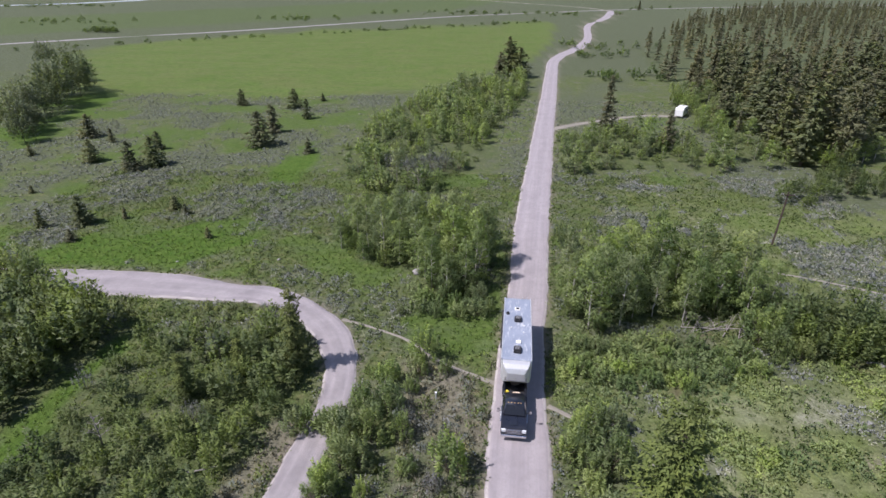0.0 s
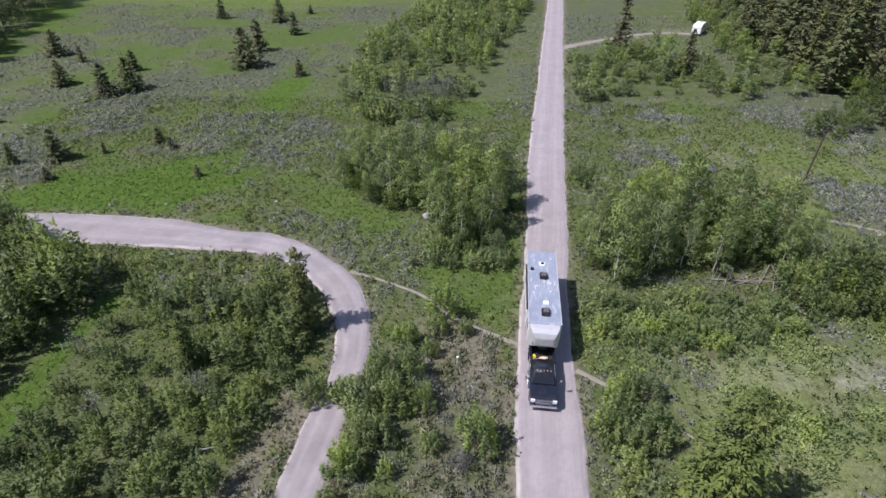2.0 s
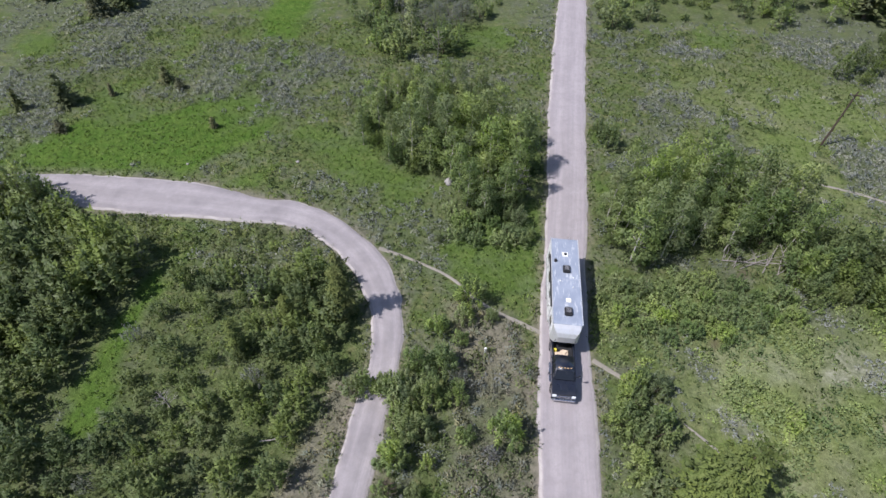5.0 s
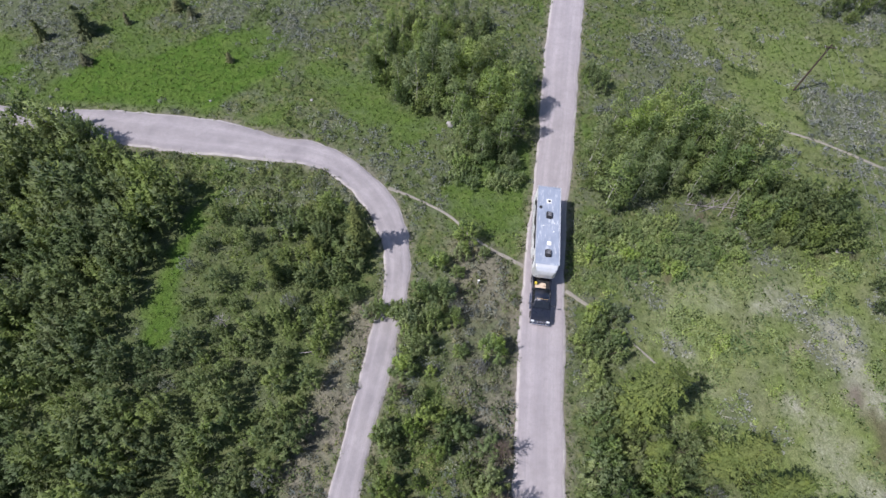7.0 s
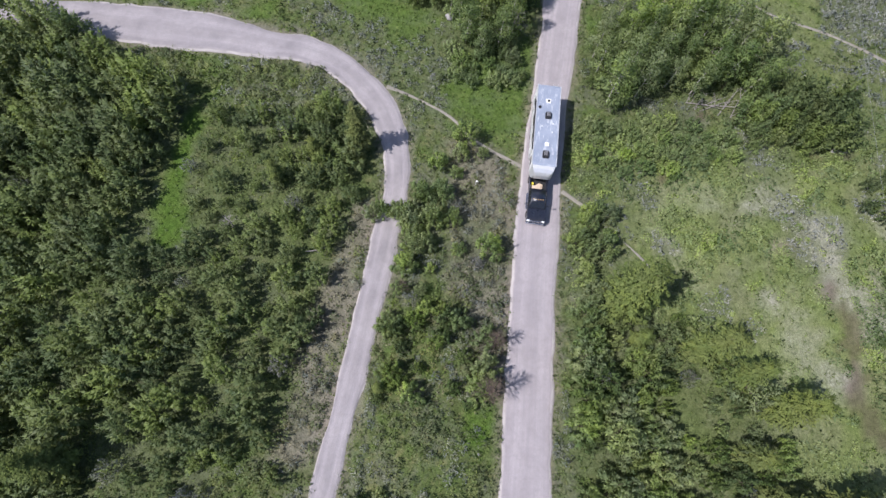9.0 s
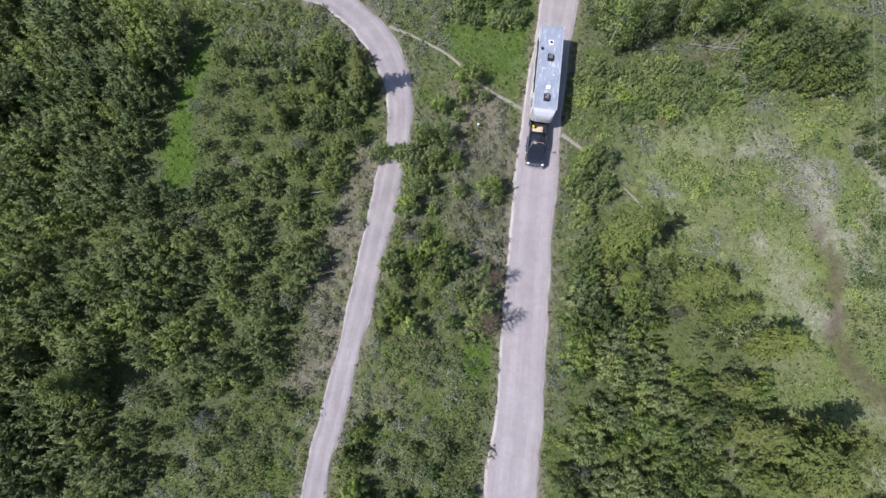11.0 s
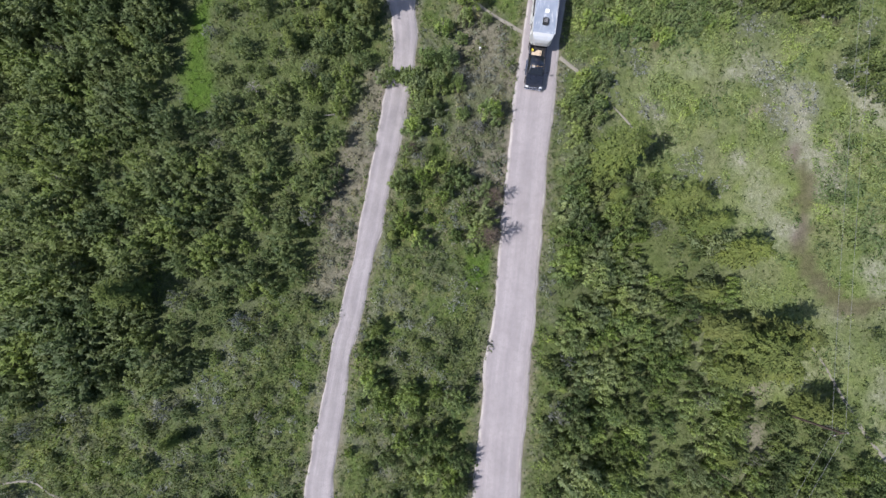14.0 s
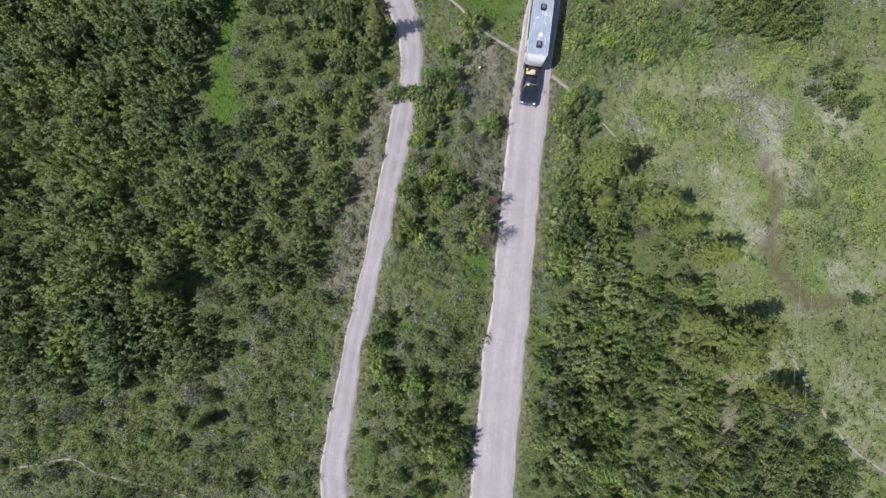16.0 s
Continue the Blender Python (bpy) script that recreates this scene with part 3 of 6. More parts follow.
# patches of the eastern meadow: middle and radius
GREY_PATCH = ((16.5, 34.4, 1.8), (18.5, 28.3, 2.0), (23.2, 22.4, 1.8), (32.7, 32.9, 2.4), (34.0, 28.5, 2.6), (12.3, 28.6, 1.6), (42.2, 34.0, 2.4), (26.6, 20.1, 1.2), (36.0, 30.4, 2.2))
HERB_PATCH = ((20.3, 30.9, 2.8), (23.4, 28.0, 2.6), (29.6, 28.9, 1.8), (25.1, 36.8, 2.2), (38.4, 26.3, 1.5), (34.6, 34.8, 2.0), (39.7, 38.9, 3.0), (42.2, 21.5, 2.2), (13.9, 36.8, 2.6), (43.5, 35.4, 2.0))
STRAW_PATCH = ((31.6, 19.8, 3.0), (28.4, 22.7, 1.8), (36.5, 24.6, 2.4), (39.7, 23.2, 1.8), (28.9, 33.9, 1.6), (33.4, 15.0, 2.2), (38.4, 20.7, 2.0), (44, 30, 2.5))
THICK = ("thick_w", "thick_nw", "east_a", "east_b", "aspen_e", "aspen_w", "bush_e", "ne_a", "sapling_w", "sapling_e", "forest")


def patches(rows, x, y):
    """How far a place lies within round, frayed patches."""
    wx, wy = x + (fbm(x, y, 3.0, 81) - 0.5) * 3.5, y + (fbm(x, y, 3.0, 83) - 0.5) * 3.5
    return np.clip(sum(np.clip(1.6 - 1.3 * np.hypot(wx - cx, wy - cy) / r, 0, 1) for cx, cy, r in rows), 0, 1)


def cover(x, y):
    """What grows where: shares of sage, lush grass, meadow, litter, bare soil and mud."""
    f = {}
    patch, patch2 = fbm(x, y, 9.0, 41), fbm(x, y, 26.0, 53)
    clear = road_gap(x, y)
    thick = np.clip(sum(soft(ZONE[k], x, y) for k in THICK), 0, 1)
    mead = soft(ZONE["meadow"], x, y, 1.5)
    lush = np.maximum.reduce([0.62 * soft(ZONE["lush_w"], x, y), *(soft(ZONE[k], x, y) for k in ("green_a", "green_b", "bright", "bright_e"))])
    lush = np.maximum(lush * np.clip((patch - 0.25) * 4, 0, 1), np.clip((patch - np.where(x < -24, 0.52, 0.62)) * 5, 0, 0.6) * (y < 160) * (1 - soft(ZONE["mid_w"], x, y)) * (y > 42))
    lush = np.maximum(lush, soft(GREEN_STRIP, x, y, 0.25) * 0.95)
    lush = np.maximum(lush, soft(ZONE["far_green"], x, y, 6) * 0.3)
    sage = np.clip((0.52 - patch) * 7, 0, 1) * np.clip(0.42 +  soft(ZONE["sage_w"], x, y) * 1.0 + (y > 150) * 0.8 + ((x > 9) & (y > 56)) * 0.55 + ((x > 24) & (y < 45)) * 0.6, 0, 1)
    sage = np.where(y > 200, np.clip(0.75 + patch2, 0, 1), sage)
    dry = np.maximum.reduce([soft(ZONE[k], x, y, 0.6) for k in ("dry_loop", "dry_strip")])
    sage = np.maximum(sage, 0.75 * dry)
    bare = np.clip(1 - clear / (0.3 + 0.6 * patch), 0, 1) * 0.65 + dry * np.clip((patch - 0.28) * 2.2, 0.12, 0.6)
    bare = np.maximum(bare, np.clip((fbm(x, y, 5.0, 77) - 0.66) * 5, 0, 0.6) * (x > 26) * (y < 40))
    mud = np.clip(0.80 - gap(RUT, x, y) / 0.5 + (fbm(x, y, 1.6, 71) - 0.5) * 4.2, 0, 0.6)
    for cx, cy, r in ((18.7, 36, 1.2), (36.5, 40.3, 1.2), (40.5, 40, 0.8), (24, 44, 1.2), (50, 21, 0.9), (50, 9, 1.0)):
        mud = np.maximum(mud, np.clip((r - np.hypot(x - cx, (y - cy) * 1.3) + (patch - 0.5) * 2) / 1.2 + (fbm(x, y, 1.8, 73) - 0.5) * 2, 0, 0.75))
    f["meadow"] = mead
    f["lush"] = lush * (1 - mead)
    f["sage"] = sage * (1 - mead) * (1 - f["lush"])
    f["litter"] = thick * 0.5 * (1 - lush * 0.6) * (clear > 0.4)
    f["bare"] = np.clip(bare, 0, 1) * (1 - mead)
    f["mud"] = mud
    grey, herb, straw = patches(GREY_PATCH, x, y), patches(HERB_PATCH, x, y), patches(STRAW_PATCH, x, y)
    f["sage"] = np.maximum(f["sage"] * (1 - herb), grey * 0.9)
    f["fresh"] = np.clip((x - 12) / 6, 0, 1) * np.clip((41 - y) / 5, 0, 1) * np.clip((60 - x) / 6, 0, 1) * np.clip((y + 26) / 5, 0, 1) * (1 - f["litter"]) * np.clip(0.30 + 0.9 * patch + 0.5 * herb, 0, 0.95) * (1 - 0.75 * grey)
    f["fresh"] = np.maximum(f["fresh"], 0.55 * np.clip((x - 22) / 8, 0, 1) * np.clip((y - 36) / 5, 0, 1) * np.clip((92 - y) / 20, 0, 1) * (1 - f["litter"]) * (1 - f["sage"]))
    f["pale"] = np.clip((fbm(x, y, 5.0, 63) - 0.52) * 3 + straw * 0.85 - herb * 0.5, 0, 0.9) * np.clip((x - 13) / 8, 0, 1) * np.clip((38 - y) / 5, 0, 1) * (1 - f["litter"])
    return f


# ---- ground and roads ----
def breaks(lo, hi, step, far):
    a = list(np.arange(lo, hi + step / 2, step))
    up, s = a[-1], step
    while up < far:
        s *= 1.14
        up += s
        a.append(up)
    down, s = a[0], step
    while down > -far:
        s *= 1.14
        down -= s
        a.insert(0, down)
    return np.array(a)


def grid_faces(nx, ny):
    i = np.arange(nx * ny).reshape(ny, nx)
    return np.stack([i[:-1, :-1], i[:-1, 1:], i[1:, 1:], i[1:, :-1]], -1).reshape(-1, 4)


def spread(ob, name, values):
    ob.data.attributes.new(name, "FLOAT", "POINT").data.foreach_set("value", np.asarray(values, np.float32))


gx, gy = breaks(-75, 65, 1.0, 4200), breaks(-40, 120, 1.0, 4200)
X, Y = np.meshgrid(gx, gy)
near = (np.abs(X) < 400) & (np.abs(Y) < 700)
Z = np.full(X.shape, -0.05)
Z[near] = lie(X[near], Y[near])
ground = sheet("ground", np.stack([X, Y, Z], -1).reshape(-1, 3), grid_faces(len(gx), len(gy)), "ground")
ground.data.polygons.foreach_set("use_smooth", [True] * len(ground.data.polygons))
for key, val in cover(X.ravel(), Y.ravel()).items():
    spread(ground, key, val)
tagged(ground, "rough sagebrush flat with green grass and bare patches", "ground", kind="structure")


def ribbon(name, line, material, crown, label, category, fray=0.2, columns=13, berm=0.0):
    """A road or trail: a ribbon with a crowned top, frayed edges that dip into the ground, and a low berm."""
    p, w = line[:, :2], line[:, 2]
    d = np.gradient(p, axis=0)
    d /= np.linalg.norm(d, axis=1, keepdims=True)
    nrm = np.stack([d[:, 1], -d[:, 0]], 1)
    along = np.concatenate([[0], np.cumsum(np.linalg.norm(np.diff(p, axis=0), axis=1))])
    u = np.linspace(-1, 1, columns)
    left = fray * ((vnoise(along, along * 0, 1.3, 3) - 0.5) * 1.6 + (vnoise(along, along * 0, 5.0, 4) - 0.5) * 1.6)
    right = fray * ((vnoise(along, along * 0, 1.3, 5) - 0.5) * 1.6 + (vnoise(along, along * 0, 5.0, 6) - 0.5) * 1.6)
    half = w[:, None] / 2 + np.where(u < 0, left[:, None], right[:, None]) * np.abs(u) ** 3
    xy = p[:, None, :] + nrm[:, None, :] * (half * u)[..., None]
    z = crown * (1 - u ** 2)[None, :] + (vnoise(xy[..., 0], xy[..., 1], 1.1, 9) - 0.5) * 0.025 - 0.028 * np.exp(-((np.abs(u) - 0.42) / 0.13) ** 2)[None, :]
    z = z + berm * np.exp(-((u - 0.88) / 0.07) ** 2)[None, :] * (0.4 + vnoise(along, along * 0, 2.0, 13))[:, None]
    z[:, 0] -= 0.16
    z[:, -1] -= 0.16
    if material == "trail":
        z = z + lie(xy[..., 0].ravel(), xy[..., 1].ravel()).reshape(z.shape) + 0.03
    n = len(p)
    ob = sheet(name, np.concatenate([xy, z[..., None]], -1).reshape(-1, 3), grid_faces(columns, n)[:, ::-1], material)
    ob.data.polygons.foreach_set("use_smooth", [True] * len(ob.data.polygons))
    spread(ob, "across", np.tile(u, n)), spread(ob, "along", np.repeat(along, columns))
    return tagged(ob, label, category, kind="structure")


ribbon("road", ROAD, "gravel", 0.07, "pale pinkish gravel road with faint wheel tracks", "road", 0.16, 17, 0.07)
ribbon("loop_road", LOOP, "dirt", 0.05, "narrow pale dirt loop road with rutted wheel tracks", "road", 0.22, 15, 0.04)
for key, line in TRAILS.items():
    ribbon(key, line, "trail", 0.01, "narrow trodden dirt trail through the grass", "trail", 0.12, 7)
ribbon("highway", HIGHWAY, "asphalt", 0.12, "distant pale two-lane highway across the valley", "road", 0.0, 7)
ribbon("far_track", spline([(165, 690, 6), (150, 800, 6), (90, 950, 7), (-40, 1250, 8)], 10), "trail", 0.1, "distant pale dirt track", "road", 0.0, 5)
ribbon("river", spline([(-900, 640, 40), (-700, 800, 45), (-620, 980, 40), (-640, 1300, 50)], 20), "water", 0.1, "distant pale river in the valley", "river", 4.0, 7)


# ---- plants ----
def rand_dirs(rng, n):
    v = rng.normal(size=(n, 3))
    return v / np.linalg.norm(v, axis=1, keepdims=True)


def shrub_crown(seed, plumes=26, leaves=900, spread_out=0.78, leaf=0.17, low=0.10):
    """A shrub one metre in radius and about one high: leafy plumes that arch up and out from the root, with gaps between."""
    rng = np.random.default_rng(seed)
    cs, ws, ls, fs, os = [], [], [], [], []
    n = leaves // plumes
    for i in range(plumes):
        a, r = 2.399 * i + rng.uniform(-0.4, 0.4), math.sqrt((i + 0.4) / plumes) * rng.uniform(0.82, 1.12)
        out = np.array([math.cos(a), math.sin(a), 0.0])
        tip = out * spread_out * r + np.array([0, 0, (0.94 - 0.46 * r * r) * rng.uniform(0.52, 1.10)])
        root = out * 0.38 * r + np.array([0, 0, low])
        s = rng.uniform(0.12, 1.0, n) ** 0.55
        axis = tip - root
        q = root + axis * s[:, None] + out * (0.16 * r * np.sin(s * 3.1))[:, None]
        d = rand_dirs(rng, n)
        fat = rng.uniform(0.17, 0.29) * (1.10 - 0.52 * s) * rng.uniform(0.35, 1.0, n)
        cs.append(q + d * fat[:, None])
        ws.append(axis * 0.5 / np.linalg.norm(axis) + d * np.array([1.0, 1.0, 0.45]) + out * 0.45 * r + rng.normal(size=(n, 3)) * 0.25)
        fs.append(d * 0.55 + out * 0.2 * r + np.array([0, 0, 0.95]))
        os.append(d * 0.9 + out * 0.45 * r + np.array([0, 0, 0.55]))
        ls.append(leaf * rng.uniform(0.6, 1.25, n) * (1.1 - 0.35 * s))
    c, w, l = np.vstack(cs), np.vstack(ws), np.concatenate(ls)
    c[:, 2] = np.maximum(c[:, 2], 0.05) * 2.25
    v, f, nrm = sprigs(c, w, l, l * rng.uniform(0.38, 0.62, len(l)), rng, np.vstack(fs), 0.40, np.vstack(os))
    v[:, 2] /= 2.25
    return v, f, nrm


def tall_crown(seed, leaves=1100, base=0.22, leaf=0.10):
    """An aspen's crown, one high: loose, leafy boughs round the stem with gaps between them."""
    rng = np.random.default_rng(seed)
    cs, ws, ls, os = [], [], [], []
    boughs = 17
    for i in range(boughs):
        h = base + (0.95 - base) * (i + rng.uniform(0, 0.9)) / boughs
        a = 2.399 * i + rng.uniform(-0.4, 0.4)
        reach = 0.24 * (1 - 0.72 * ((h - base) / (1 - base)) ** 1.6) * rng.uniform(0.7, 1.2)
        c = np.array([math.cos(a) * reach * 0.75, math.sin(a) * reach * 0.75, h])
        n = leaves // boughs
        d = rand_dirs(rng, n)
        q = c + d * rng.uniform(0.3, 1.0, (n, 1)) ** 0.6 * np.array([0.115, 0.115, 0.085]) * rng.uniform(0.75, 1.2)
        cs.append(q)
        os.append(d + np.array([math.cos(a) * 0.5, math.sin(a) * 0.5, 0.35]))
        ws.append(d + np.array([0, 0, 0.2]) + rng.normal(size=(n, 3)) * 0.6)
        ls.append(leaf * rng.uniform(0.4, 0.8, n))
    c, w, l = np.vstack(cs), np.vstack(ws), np.concatenate(ls)
    return sprigs(c, w, l * 0.62, l * 0.55, rng, np.array([0, 0, 0.8]) + w * 0.3, 0.6, np.vstack(os))


def conifer_crown(seed, levels=22, arms=8, beads=7, base=0.06, radius=0.24, droop=0.25, spray=0.045, taper=0.85, loose=0.5):
    """A conifer one high: whorls of drooping boughs set with narrow needle sprays."""
    rng = np.random.default_rng(seed)
    cs, ws, ls = [], [], []
    for i in range(levels):
        f = max(0.0, (i + rng.uniform(-0.4, 0.4)) / levels)
        h = base + (0.985 - base) * f
        reach = radius * max(0.0, 1 - f) ** taper * rng.uniform(0.75, 1.15) + 0.010
        for k in range(max(4, int(arms * (1 - 0.35 * f)))):
            a = 2 * math.pi * k / arms + i * 1.7 + rng.uniform(-0.35, 0.35)
            long = reach * rng.uniform(0.55, 1.2)
            s = ((np.arange(beads) + rng.uniform(0.2, 0.9, beads)) / beads) ** 0.75
            out, side = np.array([math.cos(a), math.sin(a), 0.0]), np.array([-math.sin(a), math.cos(a), 0.0])
            fan = rng.uniform(-1, 1, beads)
            q = out * (s * long)[:, None] + side * (fan * 0.45 * long * s * (1.2 - s))[:, None]
            q[:, 2] = h + 0.02 - droop * long * s ** 1.5 + 0.05 * long * s ** 3 + rng.normal(size=beads) * 0.012
            cs.append(q)
            w = out + side * (fan * 0.9)[:, None] + rng.normal(size=q.shape) * 0.45
            w[:, 2] += 0.12 - 0.3 * s
            ws.append(w)
            ls.append(spray * (0.75 + 0.5 * (1 - f)) * rng.uniform(0.7, 1.3, beads))
    c, w, l = np.vstack(cs), np.vstack(ws), np.concatenate(ls)
    return sprigs(c, w, l, l * rng.uniform(0.42, 0.65, len(l)), rng, np.array([0, 0, 1.0]), loose, c * np.array([1, 1, 0]) / np.maximum(np.hypot(c[:, :1], c[:, 1:2]), 0.02) * 0.8 + np.array([0, 0, 0.75]), 0.45)


def stem(seed, way, height, spread_out, thick):
    """One bent stem of a shrub, forked at half its height."""
    rng = random.Random(seed)
    bm = bmesh.new()
    root = Vector((0.06 * math.cos(way), 0.06 * math.sin(way), -0.05))
    fork = Vector((0.5 * spread_out * math.cos(way), 0.5 * spread_out * math.sin(way), height * 0.5))
    tube(bm, [root, root.lerp(fork, 0.5) + Vector((0, 0, 0.04)), fork], [thick, thick * 0.8, thick * 0.6], 5)
    for turn in (-0.6, 0.5):
        top = Vector((spread_out * rng.uniform(0.8, 1.3) * math.cos(way + turn), spread_out * rng.uniform(0.8, 1.3) * math.sin(way + turn), height * rng.uniform(0.85, 1.1)))
        tube(bm, [fork, top], [thick * 0.55, thick * 0.15], 4)
    return bm


def trunk(seed, height, thick, limbs, reach, low=0.25):
    """A tapered trunk with limbs."""
    rng = random.Random(seed)
    bm = bmesh.new()
    pts = [Vector((rng.uniform(-0.012, 0.012) * (i > 0), rng.uniform(-0.012, 0.012) * (i > 0), -0.01 + height * i / 5)) for i in range(6)]
    tube(bm, pts, [thick * (1 - 0.16 * i) for i in range(6)], 7)
    for i in range(limbs):
        h = height * (low + (0.9 - low) * (i + 0.5) / limbs)
        a, l = 2.399 * i + rng.uniform(-0.3, 0.3), reach * (1 - 0.6 * i / max(1, limbs)) * rng.uniform(0.7, 1.1)
        tube(bm, [(0, 0, h), (math.cos(a) * l * 0.6, math.sin(a) * l * 0.6, h + l * 0.25), (math.cos(a) * l, math.sin(a) * l, h + l * 0.55)], [thick * 0.4, thick * 0.22, thick * 0.06], 4)
    return bm


CROWNS = {
    "willow": [shrub_crown(s, 20 + 4 * (s % 4), 1650, 0.80, 0.150) for s in (1, 2, 3, 4, 5, 6)],
    "green_willow": [shrub_crown(s, 20 + 4 * (s % 4), 1650, 0.80, 0.150) for s in (101, 102, 103, 104)],
    "stand_shrub": [shrub_crown(s, 20, 620, 0.80, 0.22) for s in (131, 132, 133, 134)],
    "meadow_shrub": [shrub_crown(s, 22, 1100, 0.80, 0.17) for s in (121, 122, 123)],
    "grey_shrub": [shrub_crown(s, 20, 900, 0.80, 0.11) for s in (111, 112)],
    "aspen": [tall_crown(s, 2300, 0.20, 0.066) for s in (11, 12, 13, 14)],
    "sapling": [tall_crown(s, 800, 0.04, 0.115) for s in (21, 22, 23)],
    "pine": [conifer_crown(s, n, 7, 13, low, r, 0.12, 0.046, e, 0.85) for s, n, r, low, e in ((31, 20, 0.17, 0.10, 0.62), (32, 17, 0.20, 0.16, 0.52), (33, 22, 0.14, 0.08, 0.70), (34, 18, 0.16, 0.22, 0.48), (35, 20, 0.19, 0.05, 0.80))],
    "juniper": [conifer_crown(s, 16, 9, 14, 0.02, r, 0.0, 0.075, 0.55) for s, r in ((41, 0.34), (42, 0.42), (43, 0.30))],
    "golden": [conifer_crown(s, 22, 11, 36, 0.05, r, 0.02, 0.030, 0.27, 0.9) for s, r in ((51, 0.22), (52, 0.25), (53, 0.23))],
    "cottonwood": [shrub_crown(s, 44, 2400, 0.80, 0.13, 0.16) for s in (91, 92)],
    "thicket": [shrub_crown(s, 19 + s % 5, 780, 0.80, 0.20) for s in (71, 72, 73, 74, 75)],
    "far_shrub": [shrub_crown(s, 12, 180, 0.75, 0.36) for s in (81, 82, 83)],
    "far_pine": [conifer_crown(s, 13, 5, 5, low, r, 0.2, 0.078, e, 1.3) for s, r, low, e in ((61, 0.15, 0.10, 0.65), (62, 0.11, 0.2, 0.55), (63, 0.18, 0.05, 0.8), (64, 0.13, 0.25, 0.45))],
}
MASTERS = {}
LOOKS = {
    "willow": ("willow_shrub", "stem", "willow", "bark", "shrub"),
    "aspen": ("aspen_tree", "trunk", "aspen", "pale_bark", "tree"),
    "green_willow": ("willow_shrub", "stem", "aspen", "bark", "shrub"),
    "stand_shrub": ("leafy_shrub", "stem", "aspen", "bark", "shrub"),
    "meadow_shrub": ("meadow_shrub", "stem", "herb", "bark", "shrub"),
    "grey_shrub": ("grey_shrub", "stem", "grey_leaf", "bark", "shrub"),
    "cottonwood": ("cottonwood_tree", "trunk", "cottonwood", "bark", "tree"),
    "sapling": ("aspen_sapling", "trunk", "aspen", "pale_bark", "tree"),
    "pine": ("pine_tree", "trunk", "pine", "bark", "tree"),
    "juniper": ("juniper_tree", "trunk", "pine", "bark", "tree"),
    "golden": ("young_pine", "trunk", "golden", "bark", "tree"),
}


def plant(kind, which, x, y, size, height, label, group, turn=None, lean=0.0):
    """Set one plant on the ground: size is its width to the crown's unit, height its own."""
    which %= len(CROWNS[kind])
    turn = float(RNG.uniform(0, 360)) if turn is None else turn
    z = float(lie(x, y)[0])
    m = pose(x, y, z, lean * math.cos(turn), lean * math.sin(turn), turn) @ Matrix.Diagonal((size, size, height, 1))
    if (kind, which) in MASTERS:
        first = MASTERS[kind, which]
        return tagged(copy_thing(first, m @ Matrix.Diagonal((1 / first.scale[0], 1 / first.scale[1], 1 / first.scale[2], 1))), label, group=group)
    name, wood, leaf, bark, category = LOOKS[kind]
    root = new(name)
    if kind in ("willow", "green_willow", "stand_shrub", "grey_shrub", "meadow_shrub"):
        for k in range(3):
            part(wood, stem(which * 7 + k, 2.1 * k + which, 0.62, 0.4, 0.022), bark, root)
    elif kind in ("aspen", "sapling"):
        part(wood, trunk(which, 0.93, 0.011 if kind == "aspen" else 0.008, 9 if kind == "aspen" else 4, 0.17), bark, root, "pale aspen bark")
    else:
        part(wood, trunk(which, 0.97, 0.014, 5, 0.10, 0.1), bark, root)
    v, f, nrm = CROWNS[kind][which]
    sheet("crown", v, f, leaf, root, nrm)
    root.matrix_basis = m
    MASTERS[kind, which] = root
    return tagged(root, label, category, group)


def heap(name, kind, rows, material, label, category):
    """Many plants past counting as one mesh of one kind of stuff."""
    vs, fs, ns, n = [], [], [], 0
    for i, (x, y, size, height) in enumerate(rows):
        v, f, nrm = CROWNS[kind][i % len(CROWNS[kind])]
        a = RNG.uniform(0, 2 * math.pi)
        turn = np.array([[math.cos(a), math.sin(a), 0], [-math.sin(a), math.cos(a), 0], [0, 0, 1]])
        vs.append(v @ turn * np.array([size, size, height]) + np.array([x, y, -0.05]))
        fs.append(f + n), ns.append(nrm @ turn)
        n += len(v)
    ob = sheet(name, np.vstack(vs), np.vstack(fs), material, normals=np.vstack(ns))
    return tagged(ob, label, category, kind="stuff")


def scatter(poly, apart, keep=0.0, tries=30000, limit=9999, hole=None):
    """Places at random in an outline, no two nearer than apart, clear of the roads by keep."""
    p = np.array(poly, float)
    lo, hi = p.min(0), p.max(0)
    n = min(tries, int(40 * (hi - lo).prod() / apart ** 2))
    x, y = RNG.uniform(lo[0], hi[0], n), RNG.uniform(lo[1], hi[1], n)
    ok = inside(poly, x, y) & (road_gap(x, y) > keep)
    cells, out = {}, []
    for px, py in zip(x[ok], y[ok]):
        i, j = int(px // apart), int(py // apart)
        if all((px - qx) ** 2 + (py - qy) ** 2 > apart * apart for a in (i - 1, i, i + 1) for b in (j - 1, j, j + 1) for qx, qy in cells.get((a, b), ())):
            cells.setdefault((i, j), []).append((px, py))
            out.append((float(px), float(py)))
            if len(out) >= limit:
                break
    return out


def u(a, b):
    return float(RNG.uniform(a, b))


